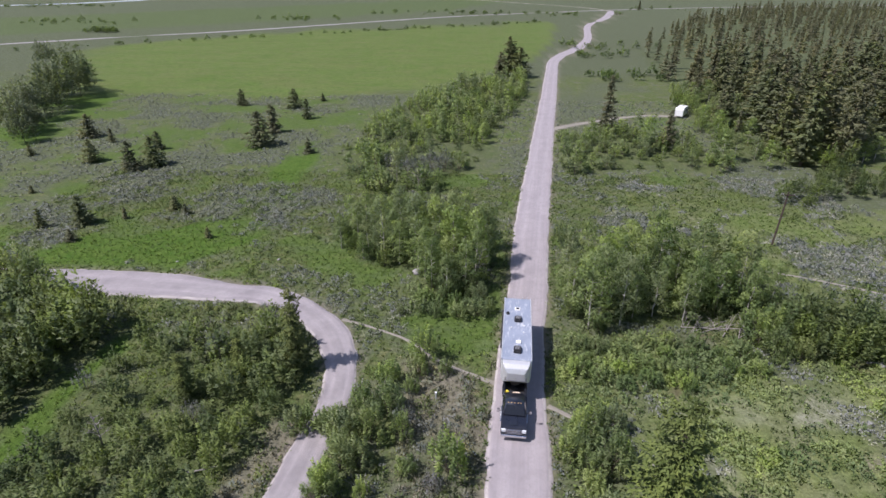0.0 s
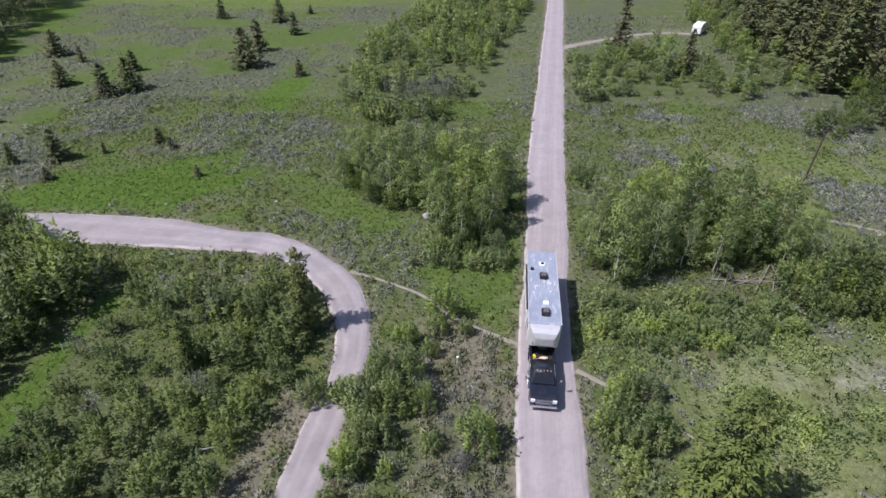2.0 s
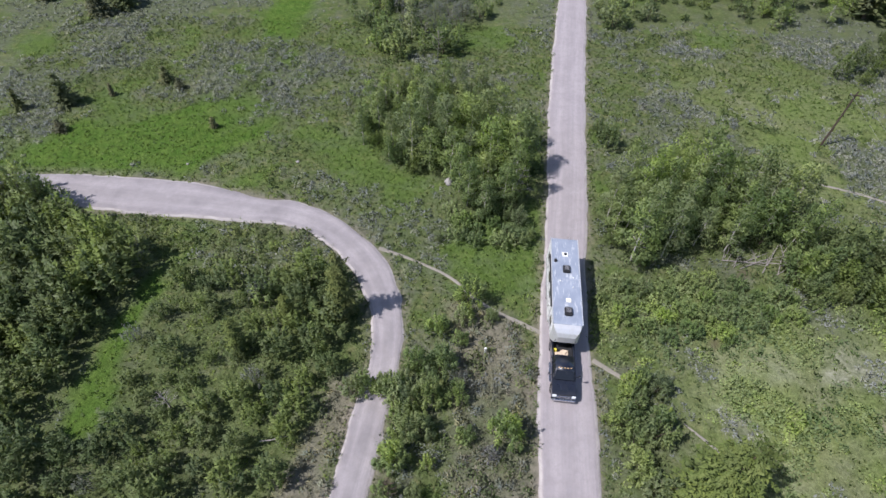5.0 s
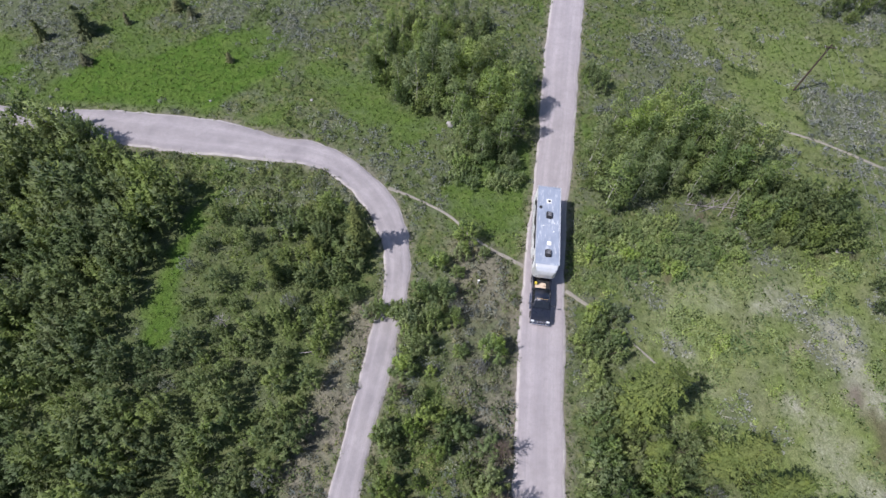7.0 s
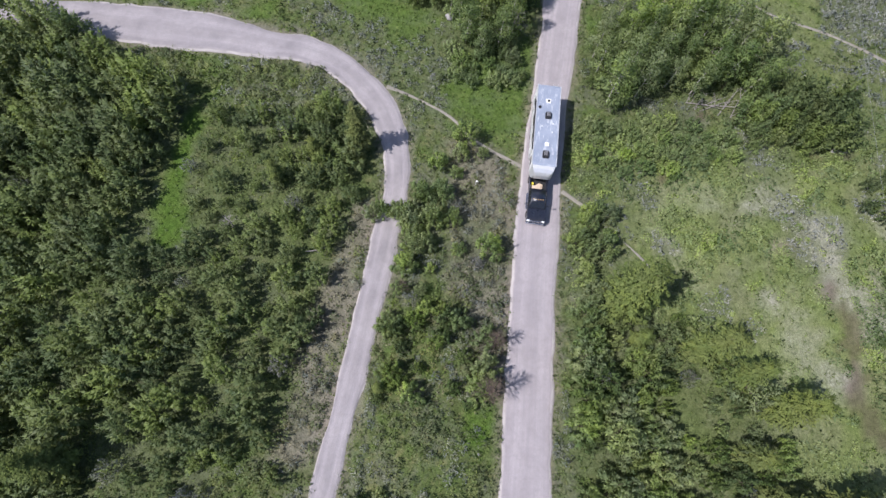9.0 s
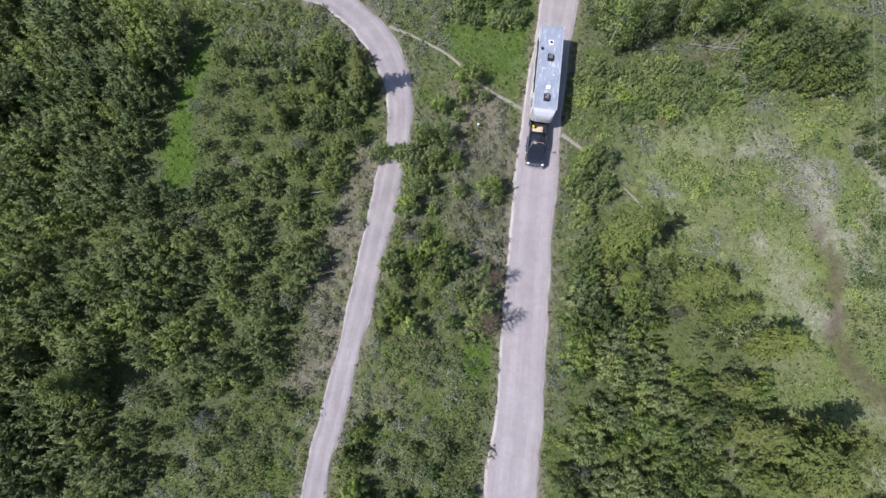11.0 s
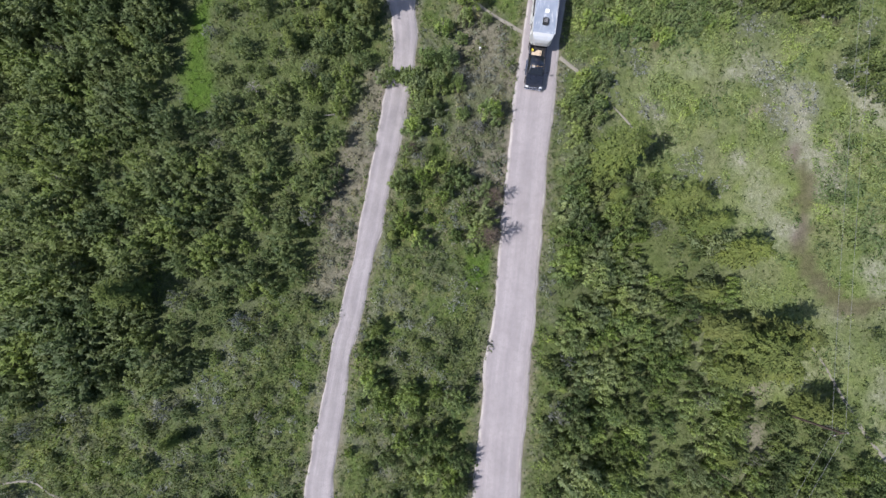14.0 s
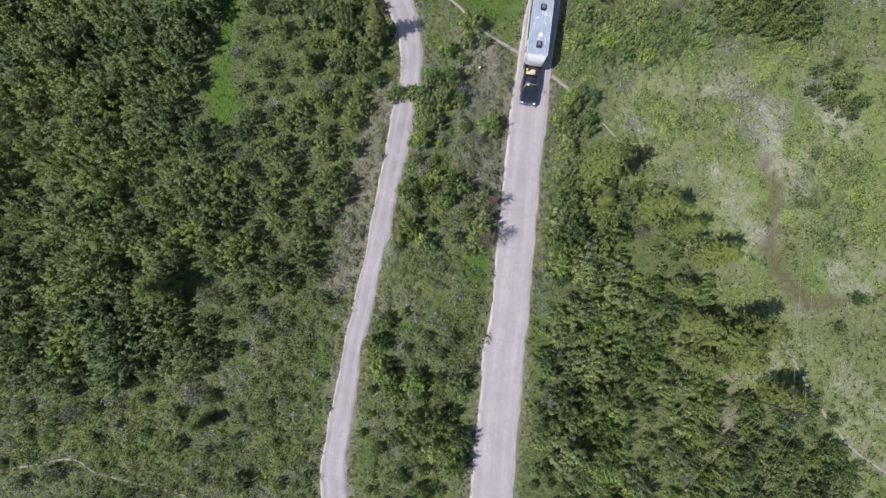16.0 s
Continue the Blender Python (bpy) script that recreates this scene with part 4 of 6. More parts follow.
# willow thickets along the loop and beside the road
WILLOWS = []
for key, apart, lo, hi, keep in (("thick_w", 1.95, 1.6, 4.1, 1.0), ("thick_nw", 2.1, 2.4, 5.0, 1.3), ("strip_a", 2.0, 1.4, 3.3, 0.7), ("strip_b", 2.0, 1.2, 2.9, 0.8),
                                 ("strip_c", 2.2, 1.1, 3.2, 0.8), ("east_a", 1.7, 1.8, 3.0, 1.0), ("east_b", 1.78, 1.3, 3.9, 0.8), ("ne_a", 2.2, 2.2, 3.4, 1.0),
                                 ("ne_b", 2.2, 2.2, 3.6, 1.0), ("bush_e", 2.1, 2.4, 3.8, 1.0), ("mid_w", 3.0, 0.9, 2.0, 1.0), ("shrub_e", 2.8, 2.0, 3.2, 1.0)):
    for x, y in scatter(ZONE[key], apart, keep):
        open_here = float(fbm(x, y, 6.5, 33))
        if key in ("thick_w", "thick_nw", "strip_a", "strip_c", "east_b") and open_here < (0.20 if key == "east_b" else 0.25):
            continue
        if math.hypot(x + 0.8, y - 34.3) < 1.6 or math.hypot(x + 32.6, (y - 7.0) * 1.2) < 3.0 or math.hypot(x + 29.4, y + 8.2) < 1.9 or (key == "strip_a" and x > -1.8 and 22 < y < 36 and u(0, 1) < 0.7):
            continue
        if key == "thick_w" and inside(ZONE["dry_loop"], x, y) and u(0, 1) < 0.85:
            continue
        h = u(lo, hi) * (0.60 + 0.85 * open_here)
        if key.startswith("thick"):
            if any(inside(GREEN_STRIP, x + dx, y + dy) for dx, dy in ((0, 0), (1.2, 0), (-0.7, 0), (0, 1.2), (0, -1.2))):
                continue
            h *= 0.78 if x > -30 else 1.0
            if x > -30 and open_here < 0.29:
                continue
            h = max(h, 3.4) if -37.5 < x < -33 and 24 < y < 44 else h
        WILLOWS.append((x, y, h * u(0.50, 0.66), h * u(1.15, 1.4), key))
for x, y, h in ((0.3, 15.2, 3.4), (-0.2, 13.2, 3.0), (0.2, 18.0, 2.8), (-8.3, 30.0, 2.6), (-11.2, 30.2, 2.2), (-7.0, 27, 2.6), (-7.4, 25, 2.4), (-7.2, 29, 3.0), (-8.0, 30.6, 2.4), (-10.2, 30.5, 2.1), (-9.0, 30.75, 1.9), (-7.0, -3.6, 3.2), (-10.6, -2.6, 3.0), (9.8, 66.5, 0.1), (14.3, 63, 3.2), (13.6, 65, 2.6),
                (-2.2, 19.6, 2.8), (-5.2, 46.8, 1.0), (3.9, 47.5, 1.6), (3.0, 49.5, 2.2), (-48, 50, 5.5), (-45, 49, 4.6), (-52, 51, 5.4), (46, 8.2, 2.0), (43.8, 4.6, 1.8)):
    if h > 0.5 and math.hypot(x + 0.8, y - 34.3) > 1.2:
        WILLOWS.append((x, y, h * 0.55, h * 1.3, "edge"))
inner = sorted(WILLOWS, key=lambda w: (w[4] in ("thick_w", "thick_nw", "mid_w")) * 100 + abs(w[0] + 10))
for i, (x, y, s, h, key) in enumerate(inner[:298]):
    plant("willow" if key == "east_b" and i % 3 == 0 else "green_willow" if key in ("east_a", "east_b", "ne_a", "ne_b", "bush_e", "strip_a", "shrub_e", "edge") or i % 5 == 0 else "willow", i, x, y, s, h, {"mid_w": "low olive willow shrub among grass and sagebrush", "east_b": "dense green willow shrub in the thicket east of the road",
                                     "thick_w": "dense olive-green willow shrub in the thicket by the loop road", "thick_nw": "tall dark-green willow shrub beside the loop road",
                                     "strip_a": "feathery green willow shrub between the two roads", "strip_b": "feathery green willow shrub between the two roads",
                                     "strip_c": "bushy green willow shrub between the two roads"}.get(key, "bushy green willow shrub in the grass"), "willow shrubs")
heap("willow_thicket", "thicket", [w[:4] for w in inner[298:]], "willow", "dense olive-green willow thicket west of the loop road", "thicket")

for i, (x, y) in enumerate(scatter(ZONE["thick_w"], 8.0, 1.5, limit=18) + scatter(ZONE["strip_a"], 5.0, 1.2, limit=3) + scatter(ZONE["mid_w"], 9.0, 1.5, limit=8) + scatter(ZONE["east_b"], 5.0, 1.5, limit=18)):
    h = u(1.8, 3.0)
    plant("grey_shrub", i, x, y, h * 0.5, h * 1.25, "sparse silver-grey shrub in the thicket", "grey shrubs")

for i, (x, y) in enumerate(scatter(ZONE["herb_a"], 1.9, 0.8) + scatter(ZONE["herb_c"], 4.0, 1.2)):
    h = u(1.0, 2.0)
    plant("meadow_shrub", i, x, y, h * 0.80, h * 1.1, "low leafy light green shrub in the damp meadow", "low meadow shrubs")

# aspens on both sides of the road, saplings further on
n = 0
for key, apart, lo, hi, keep in (("aspen_e", 2.0, 5.2, 9.0, 1.0), ("aspen_w", 2.15, 5.2, 8.8, 1.0)):
    for x, y in scatter(ZONE[key], apart, keep):
        h = u(lo, hi) * (1.0 if key == "aspen_e" or (x > -9 and y < 65) else 0.62)
        plant("aspen", n, x, y, h * u(0.75, 1.05), h, "slender aspen with pale bark and light green leaves", "aspens beside the road", lean=u(0, 4))
        n += 1
for key, apart in (("aspen_e", 2.2), ("aspen_w", 2.3)):
    for i, (x, y) in enumerate(scatter(ZONE[key], apart, 1.4, limit=45)):
        h = u(1.6, 2.8)
        plant("willow", i, x, y, h * 0.6, h * 1.2, "leafy green undergrowth shrub among the aspens", "undergrowth shrubs")
for i, (x, y) in enumerate(scatter([(-4.5, 50.5), (2.6, 51), (3.0, 46.6), (-0.7, 45.6), (-4.2, 47.4)], 1.5, 1.0)):
    h = u(1.3, 2.1)
    plant("meadow_shrub", i, x, y, h * 0.75, h * 1.2, "low leafy light green shrub before the aspens", "low meadow shrubs")
for key, apart, lo, hi, keep in (("sapling_w", 2.9, 1.6, 4.4, 2.0), ("sapling_e", 2.8, 1.5, 4.0, 1.5)):
    for i, (x, y) in enumerate(scatter(ZONE[key], apart, keep)):
        bunch = float(fbm(x, y, 13.0, 37))
        if bunch < 0.40 or math.hypot(x + 7, y - 93.5) < 6:
            continue
        h = u(lo, hi) * (0.45 + 1.15 * bunch) * (1.15 if y > 140 else 1.0)
        if i % 3:
            plant("stand_shrub", i, x, y, h * u(0.5, 0.75), h * 1.1, "leafy green shrub in a loose stand of saplings", "shrubs among the saplings")
        else:
            plant("sapling", i, x, y, h * u(1.1, 1.6), h * 1.25, "young leafy aspen sapling in a loose stand", "aspen saplings")
for i, (x, y) in enumerate(scatter([(-13, 96), (-3, 97), (-2, 91), (-7, 88), (-12, 91)], 2.3, 1.0)):
    h = u(2.2, 4.2)
    plant("grey_shrub", i, x, y, h * 0.55, h * 1.15, "sparse grey half-dead shrub in the open stand", "grey shrubs")

heap("sapling_understorey", "far_shrub", [(x, y, s, s * 1.5) for k in ("sapling_w", "sapling_e") for x, y in scatter(ZONE[k], 3.4, 1.8) for s in (u(0.5, 1.5),)], "willow",
     "leafy low growth between the aspen saplings", "undergrowth")

# lone conifers: place and height
for i, (x, y, h, kind) in enumerate((
        (-81, 114, 5.1, "juniper"), (-69, 96, 4.3, "juniper"), (-73.7, 110, 3, "juniper"), (-58.5, 91, 5.5, "juniper"), (-56, 94, 5.6, "juniper"), (-61, 105, 3.7, "juniper"),
        (-60.7, 149, 4.5, "juniper"), (-45.3, 146, 5.1, "juniper"), (-38.6, 134, 4.8, "juniper"), (-40, 155.6, 2.3, "juniper"), (-41.5, 109, 7.2, "juniper"),
        (-42.4, 120, 6.3, "juniper"), (-30, 103.7, 3, "juniper"), (-84, 100, 2.1, "juniper"), (-57, 66, 2.8, "juniper"), (-52, 67.4, 4.2, "juniper"),
        (-50, 62, 1.7, "juniper"), (-47.5, 70, 1.7, "juniper"), (-41.7, 73.3, 2.4, "juniper"), (-39.6, 72, 1.6, "juniper"), (-32.6, 63.8, 1.5, "juniper"), (-68, 79, 1.4, "juniper"))):
    plant(kind, i, x, y, h * u(1.05, 1.4), h, "small dark juniper standing alone in the sagebrush", "junipers in the sagebrush")
for i, (x, y, h, w) in enumerate(((15.3, 205, 13.3, 2.0), (19, 202, 10.6, 2.3), (12.5, 206, 8.0, 2.6), (17, 208, 11.0, 2.0), (32.3, 124, 12.7, 1.15), (41.3, 110, 8.0, 1.35), (62, 85, 5.6, 1.1), (198, 709, 13, 1.2))):
    plant("pine", i, x, y, h * w, h, "dark green pine standing alone beside the road", "lone pines")
for i, (x, y, h, w) in enumerate(((13.2, 22.2, 11.0, 0.98), (20.2, 17.8, 9.0, 0.9), (23.4, 15.6, 7.6, 0.85), (26.6, 12.8, 9.0, 0.85), (27.9, 3.0, 11.0, 0.95), (25.2, 4.9, 7.0, 1.0), (26.2, 0.4, 7.2, 1.05), (30.6, 4.6, 10.0, 0.9), (30.4, 1.0, 8.0, 1.0), (34.8, -3.0, 8.0, 0.85), (23.5, 8.6, 5.5, 1.0),
                                  (-13.0, 37.6, 8.0, 0.75), (-9.3, 13.2, 2.6, 1.0), (-17.5, 36.5, 4.0, 0.9), (-12.0, 1.2, 2.4, 1.0), (26.0, -8.5, 4.5, 0.9), (14.5, 18.5, 4.5, 0.9), (9.2, -2.2, 2.6, 0.9))):
    plant("golden", i, x, y, h * w, h, "young yellow-green pine at the thicket's edge", "young pines")
for i, (x, y, h) in enumerate(((-35.5, 6.2, 8.2), (-30.8, -8.8, 4.2), (-21.0, 33.5, 4.5))):
    plant("golden", i, x, y, h * 0.95, h, "dark pine standing in the willow thicket", "pines in the thicket")

# tall trees at the meadow's edge
for i, (x, y, h) in enumerate(((-98, 115, 11), (-92, 109, 8), (-104, 128, 12), (-101, 121, 9), (-109, 144, 15), (-114, 150, 12), (-118, 165, 16), (-112, 158, 13), (-124, 172, 12),
                               (-105, 136, 9), (-120, 158, 11), (-165, 218, 12), (-129, 186, 7.5), (-96, 118, 7), (-110, 132, 10))):
    plant("cottonwood", i, x, y, h * 0.45, h * 1.0, "broad grey-green cottonwood at the meadow's edge", "cottonwoods at the meadow")

# the pine wood
wood = [p for p in scatter(ZONE["forest"], 3.9, 3.0, 60000) if fbm(p[0], p[1], 9.0, 91) + u(-0.12, 0.12) > 0.36]
wood = [p for p in wood if p[0] < 0.86 * p[1] + 14]

def from_rim(x, y):
    """How far a place lies east of the wood's western rim."""
    return x - float(np.interp(y, [100, 130, 189, 278], [52, 55, 66, 82]))


front = sorted([p for p in wood if p[1] < 190 and from_rim(*p) > 7 * fbm(p[0], p[1], 14.0, 95)], key=lambda p: p[1] - 0.15 * p[0])[:215]
for i, (x, y) in enumerate(front):
    h = u(6, 12) + 11.0 * float(fbm(x, y, 16.0, 97)) * (x > 57) * (1.0 if y < 140 else 0.6)
    h *= 0.62 if from_rim(x, y) < 7 else 1.0
    plant("pine", int(u(0, 50)), x, y, h * u(1.0, 1.6), h, "tall dark pine at the edge of the wood", "pines at the wood's edge", lean=u(0, 2.5))
for i, (x, y) in enumerate(scatter([(50, 98), (53, 128), (62, 175), (72, 165), (66, 128), (80, 104), (64, 96)], 3.4, 2.0, limit=60)):
    h = u(3, 6.5)
    plant(("aspen", "green_willow", "sapling")[i % 3], i, x, y, h * (0.5 if i % 3 == 1 else u(1.1, 1.4)), h, "light green leafy tree at the edge of the pine wood", "aspens by the wood")
taken = set(front)
far = [p for p in wood if p not in taken and p[1] < 190 and from_rim(*p) > 4] + [p for p in scatter(ZONE["forest"], 6.6, 3.0, 60000) if p[1] >= 190 and p[0] < 0.86 * p[1] + 14][:900]
heap("pine_wood", "far_pine", [(x, y, h * u(0.9, 1.4), h) for x, y in far for h in (u(4, 9) + 7.0 * float(fbm(x, y, 22.0, 97)),)], "pine", "dense dark pine wood that runs into the valley", "wood")
far = [(u(-230, 60), 0.0) for _ in range(70)]
rows = []
for x, _ in far:
    y = 505 + (x - 73) * 0.79 + u(-3, 9)
    s = u(0.8, 3.0)
    rows.append((x, y, s, s * 1.3))
for cx, cy, nn, r in ((-247, 385, 26, 14), (-150, 520, 16, 40), (-40, 640, 22, 60), (60, 620, 14, 50), (120, 600, 10, 40), (-330, 470, 20, 60), (240, 740, 14, 60), (80, 300, 14, 30), (62, 262, 8, 12), (-560, 800, 40, 70), (55, 200, 10, 12)):
    rows += [(cx + u(-r, r), cy + u(-r, r) * 0.6, s, s * 1.5) for s in (u(1.2, 4.0) for _ in range(nn))]
heap("far_shrubs", "far_shrub", rows, "willow", "scattered far shrubs along the meadow and the valley road", "shrubs")


# low growth
def field_points(x0, x1, y0, y1, step):
    x, y = np.meshgrid(np.arange(x0, x1, step), np.arange(y0, y1, step))
    x, y = x.ravel() + RNG.uniform(-0.6, 0.6, x.size) * step, y.ravel() + RNG.uniform(-0.6, 0.6, y.size) * step
    ok = (road_gap(x, y) > 0.12) & (np.minimum.reduce([gap(t, x, y) for t in TRAILS.values()]) > 0.02)
    return x[ok], y[ok]


def low_growth(name, x, y, size, count, flat, leaf, material, label, category, up=0.6, slim=0.7):
    """Clumps of slim leaves in domes, all one stuff."""
    n = len(x)
    d = rand_dirs(RNG, n * count)
    d[:, 2] = np.abs(d[:, 2])
    s = np.repeat(size, count)[:, None]
    c = np.stack([np.repeat(x, count), np.repeat(y, count), np.repeat(lie(x, y), count)], 1) + d * s * np.array([1, 1, flat]) * RNG.uniform(0.5, 1.0, (n * count, 1))
    l = leaf * RNG.uniform(0.6, 1.3, n * count) * (0.5 + 0.5 * s[:, 0] / max(size.mean(), 1e-6))
    v, f, nrm = sprigs(c, d + np.array([0, 0, up]) + RNG.normal(size=d.shape) * 0.35, l, l * slim, RNG, d * 0.7 + np.array([0, 0, 0.7]), 0.45, d + np.array([0, 0, 0.5]))
    return tagged(sheet(name, v, f, material, normals=nrm), label, category, kind="stuff")


x, y = field_points(-62, 58, -24, 92, 0.54)
c = cover(x, y)
r = RNG.uniform(size=x.size)
damp = c["mud"] > 0.35
shade = c["litter"] > 0.25
lawn = (c["lush"] > 0.45) & ~shade & ~damp
bushy = np.maximum.reduce([soft(ZONE[q], x, y) for q in ("mid_w", "inside_loop", "strip_b", "strip_c")])
east = (x > 8.5) & (y < 46)
herbal = np.maximum.reduce([*(soft(ZONE[q], x, y) for q in ("herb_a", "herb_c")), 2.2 * patches(HERB_PATCH, x, y)])
greyish, strawy = patches(GREY_PATCH, x, y), patches(STRAW_PATCH, x, y)
n1, n2, n3 = fbm(x, y, 3.0, 201), fbm(x, y, 2.2, 202), fbm(x, y, 4.0, 203)
is_sage = ~shade & ~damp & ~lawn & (n1 < 0.34 + 0.28 * c["sage"] + 0.02 * bushy + 0.4 * greyish - 0.3 * strawy - 0.3 * (herbal > 1)) & (r < 0.9 - 0.25 * bushy)
is_silver = ((greyish > 0.30) | ((x > 26) & (y > 38) & is_sage)) & ~shade & ~damp & (r < 0.72)
is_brush = ~damp & ~lawn & ~is_sage & ~is_silver & (n2 > 0.60 - 0.14 * bushy - 0.05 * shade + 0.25 * np.maximum(strawy, greyish) + 0.2 * (herbal > 1)) & (r < 0.72 - 0.25 * bushy)
is_herb = ~shade & ~damp & ~lawn & ~is_sage & ~is_silver & ~is_brush & east & (n3 > 0.52 - 0.18 * herbal + 0.3 * strawy) & (r < 0.85)
dry = np.maximum.reduce([soft(ZONE[q], x, y, 0.6) for q in ("dry_loop", "dry_strip", "strip_b")])
is_sage &= (c["fresh"] < 0.4) | (greyish > 0.3) | (y > 38)
is_sage &= ~is_silver
is_dry = (dry > 0.3) & ~lawn & (r < 0.8)
is_grass = ~(damp | is_silver | (np.maximum(c["pale"], c["fresh"]) * r > 0.36)) & ~lawn & ~is_sage & ~is_brush & ~is_herb & ~is_dry & (c["bare"] < 0.7)
k = is_sage & ~is_dry
low_growth("sagebrush", x[k], y[k], RNG.uniform(0.22, 0.50, k.sum()) * (1 + 0.45 * bushy[k]), 20, 0.9, 0.16, "sage", "grey-green sagebrush over the open ground", "sagebrush")
k = is_silver
low_growth("silver_sagebrush", x[k], y[k], RNG.uniform(0.22, 0.50, k.sum()), 20, 0.9, 0.16, "silver", "pale silver-grey sagebrush in patches of the meadow", "sagebrush")
k = is_brush
low_growth("low_brush", x[k], y[k], RNG.uniform(0.28, 0.72, k.sum()) * (1 + 0.35 * bushy[k]), 26, 1.0, 0.18, "brush", "low olive brush scattered over the open ground", "brush", 0.5)
k = is_herb
low_growth("leafy_herbs", x[k], y[k], RNG.uniform(0.25, 0.62, k.sum()), 20, 0.95, 0.17, "herb", "broad-leaved light green herbs in the damp meadow", "herbs", 0.3, 0.9)
k = is_dry
low_growth("dry_brush", x[k], y[k], RNG.uniform(0.2, 0.58, k.sum()), 20, 0.95, 0.24, "dry", "dry brown brush along the roads", "brush", 0.7, 0.25)
k = is_grass
low_growth("grass", x[k], y[k], RNG.uniform(0.15, 0.38, k.sum()), 7, 0.85, 0.22, "grass", "rough mixed grass on the open ground", "grass", 0.4, 0.6)
k = lawn & (r < 0.8)
low_growth("lush_grass", x[k], y[k], RNG.uniform(0.15, 0.34, k.sum()), 9, 0.7, 0.19, "lush", "bright green lush grass beside the roads", "grass", 0.5, 0.6)
# rounder bushes of brush, sage and herbs that stand out of it
x1, y1 = field_points(-62, 60, -24, 92, 1.05)
c1 = cover(x1, y1)
r1 = RNG.uniform(size=x1.size)
b1 = np.maximum.reduce([soft(ZONE[q], x1, y1) for q in ("mid_w", "inside_loop", "strip_b", "strip_c", "strip_gap")])
d1 = np.maximum.reduce([soft(ZONE[q], x1, y1, 0.6) for q in ("dry_loop", "dry_strip")])
e1 = (x1 > 9) & (y1 < 46) & (c1["litter"] < 0.25)
m1, m2 = fbm(x1, y1, 3.5, 301), fbm(x1, y1, 5.0, 302)
open1 = (c1["mud"] < 0.3) & (c1["litter"] < 0.3) & (c1["meadow"] < 0.3)
k = open1 & (((b1 > 0.3) & (r1 < 0.80) & (m1 > 0.45) & (d1 < 0.4)) | ((d1 > 0.3) & (r1 > 0.80)))
low_growth("brush_bushes", x1[k], y1[k], RNG.uniform(0.35, 1.0, k.sum()), 75, 1.05, 0.20, "brush", "rounded olive brush bushes over the rough ground", "brush", 0.4, 0.65)
k = (c1["mud"] < 0.3) & (d1 > 0.3) & (r1 < 0.45)
low_growth("dry_bushes", x1[k], y1[k], RNG.uniform(0.3, 0.8, k.sum()), 70, 0.9, 0.26, "dry", "rounded dry grey-brown bushes beside the roads", "brush", 0.7, 0.3)
k = open1 & (((b1 > 0.3) & (m1 <= 0.45) & (r1 < 0.8)) | ((b1 <= 0.3) & ~e1 & (c1["sage"] > 0.15) & (r1 < 0.65) & (m2 > 0.38)))
low_growth("sage_bushes", x1[k], y1[k], RNG.uniform(0.30, 0.80, k.sum()), 60, 0.95, 0.17, "sage", "rounded blue-grey sagebrush bushes over the rough ground", "sagebrush", 0.4, 0.6)
h1 = np.maximum.reduce([*(soft(ZONE[q], x1, y1) for q in ("herb_a", "herb_c")), patches(HERB_PATCH, x1, y1)])
k = open1 & e1 & (b1 <= 0.3) & (((m2 > 0.57) & (r1 < 0.5) & (patches(STRAW_PATCH, x1, y1) < 0.4)) | ((h1 > 0.4) & (m1 > 0.36)))
low_growth("herb_clumps", x1[k], y1[k], RNG.uniform(0.35, 0.90, k.sum()) * (1 + 0.3 * h1[k]), 80, 1.0, 0.17, "herb", "rounded clumps of light green herbs in the damp meadow", "herbs", 0.2, 0.85)
x2, y2 = field_points(-110, -20, 56, 165, 0.8)
c2 = cover(x2, y2)
k2 = (RNG.uniform(size=x2.size) < 0.15 + 0.65 * c2["sage"]) & (c2["meadow"] < 0.3) & (c2["lush"] < 0.5) & ((x2 < -62) | (y2 > 92))
x3, y3 = field_points(8, 62, 92, 160, 0.85)
k3 = (RNG.uniform(size=x3.size) < 0.6) & (cover(x3, y3)["litter"] < 0.25)
xx, yy = np.concatenate([x2[k2], x3[k3]]), np.concatenate([y2[k2], y3[k3]])
low_growth("far_sagebrush", xx, yy, RNG.uniform(0.22, 0.50, len(xx)), 14, 0.9, 0.19, "sage", "grey-green sagebrush across the flat", "sagebrush")

# weeds that ragged the roads' edges
vx, vy = [], []
for line in (ROAD[ROAD[:, 1] < 115], LOOP):
    d = np.gradient(line[:, :2], axis=0)
    d /= np.linalg.norm(d, axis=1, keepdims=True)
    for side in (-1, 1):
        for _ in range(4):
            off = side * (line[:, 2] / 2 + RNG.uniform(-0.10, 0.55, len(line)))
            vx.append(line[:, 0] + d[:, 1] * off + RNG.uniform(-0.3, 0.3, len(line)))
            vy.append(line[:, 1] - d[:, 0] * off + RNG.uniform(-0.3, 0.3, len(line)))
vx, vy = np.concatenate(vx), np.concatenate(vy)
k = (fbm(vx, vy, 2.5, 23) > 0.42) & (RNG.uniform(size=vx.size) < 0.8) & (np.minimum.reduce([gap(t, vx, vy) for t in TRAILS.values()]) > 0.1)
low_growth("verge_weeds", vx[k], vy[k], RNG.uniform(0.10, 0.36, k.sum()), 14, 0.95, 0.15, "brush", "ragged weeds along the edges of the roads", "weeds", 0.8, 0.55)


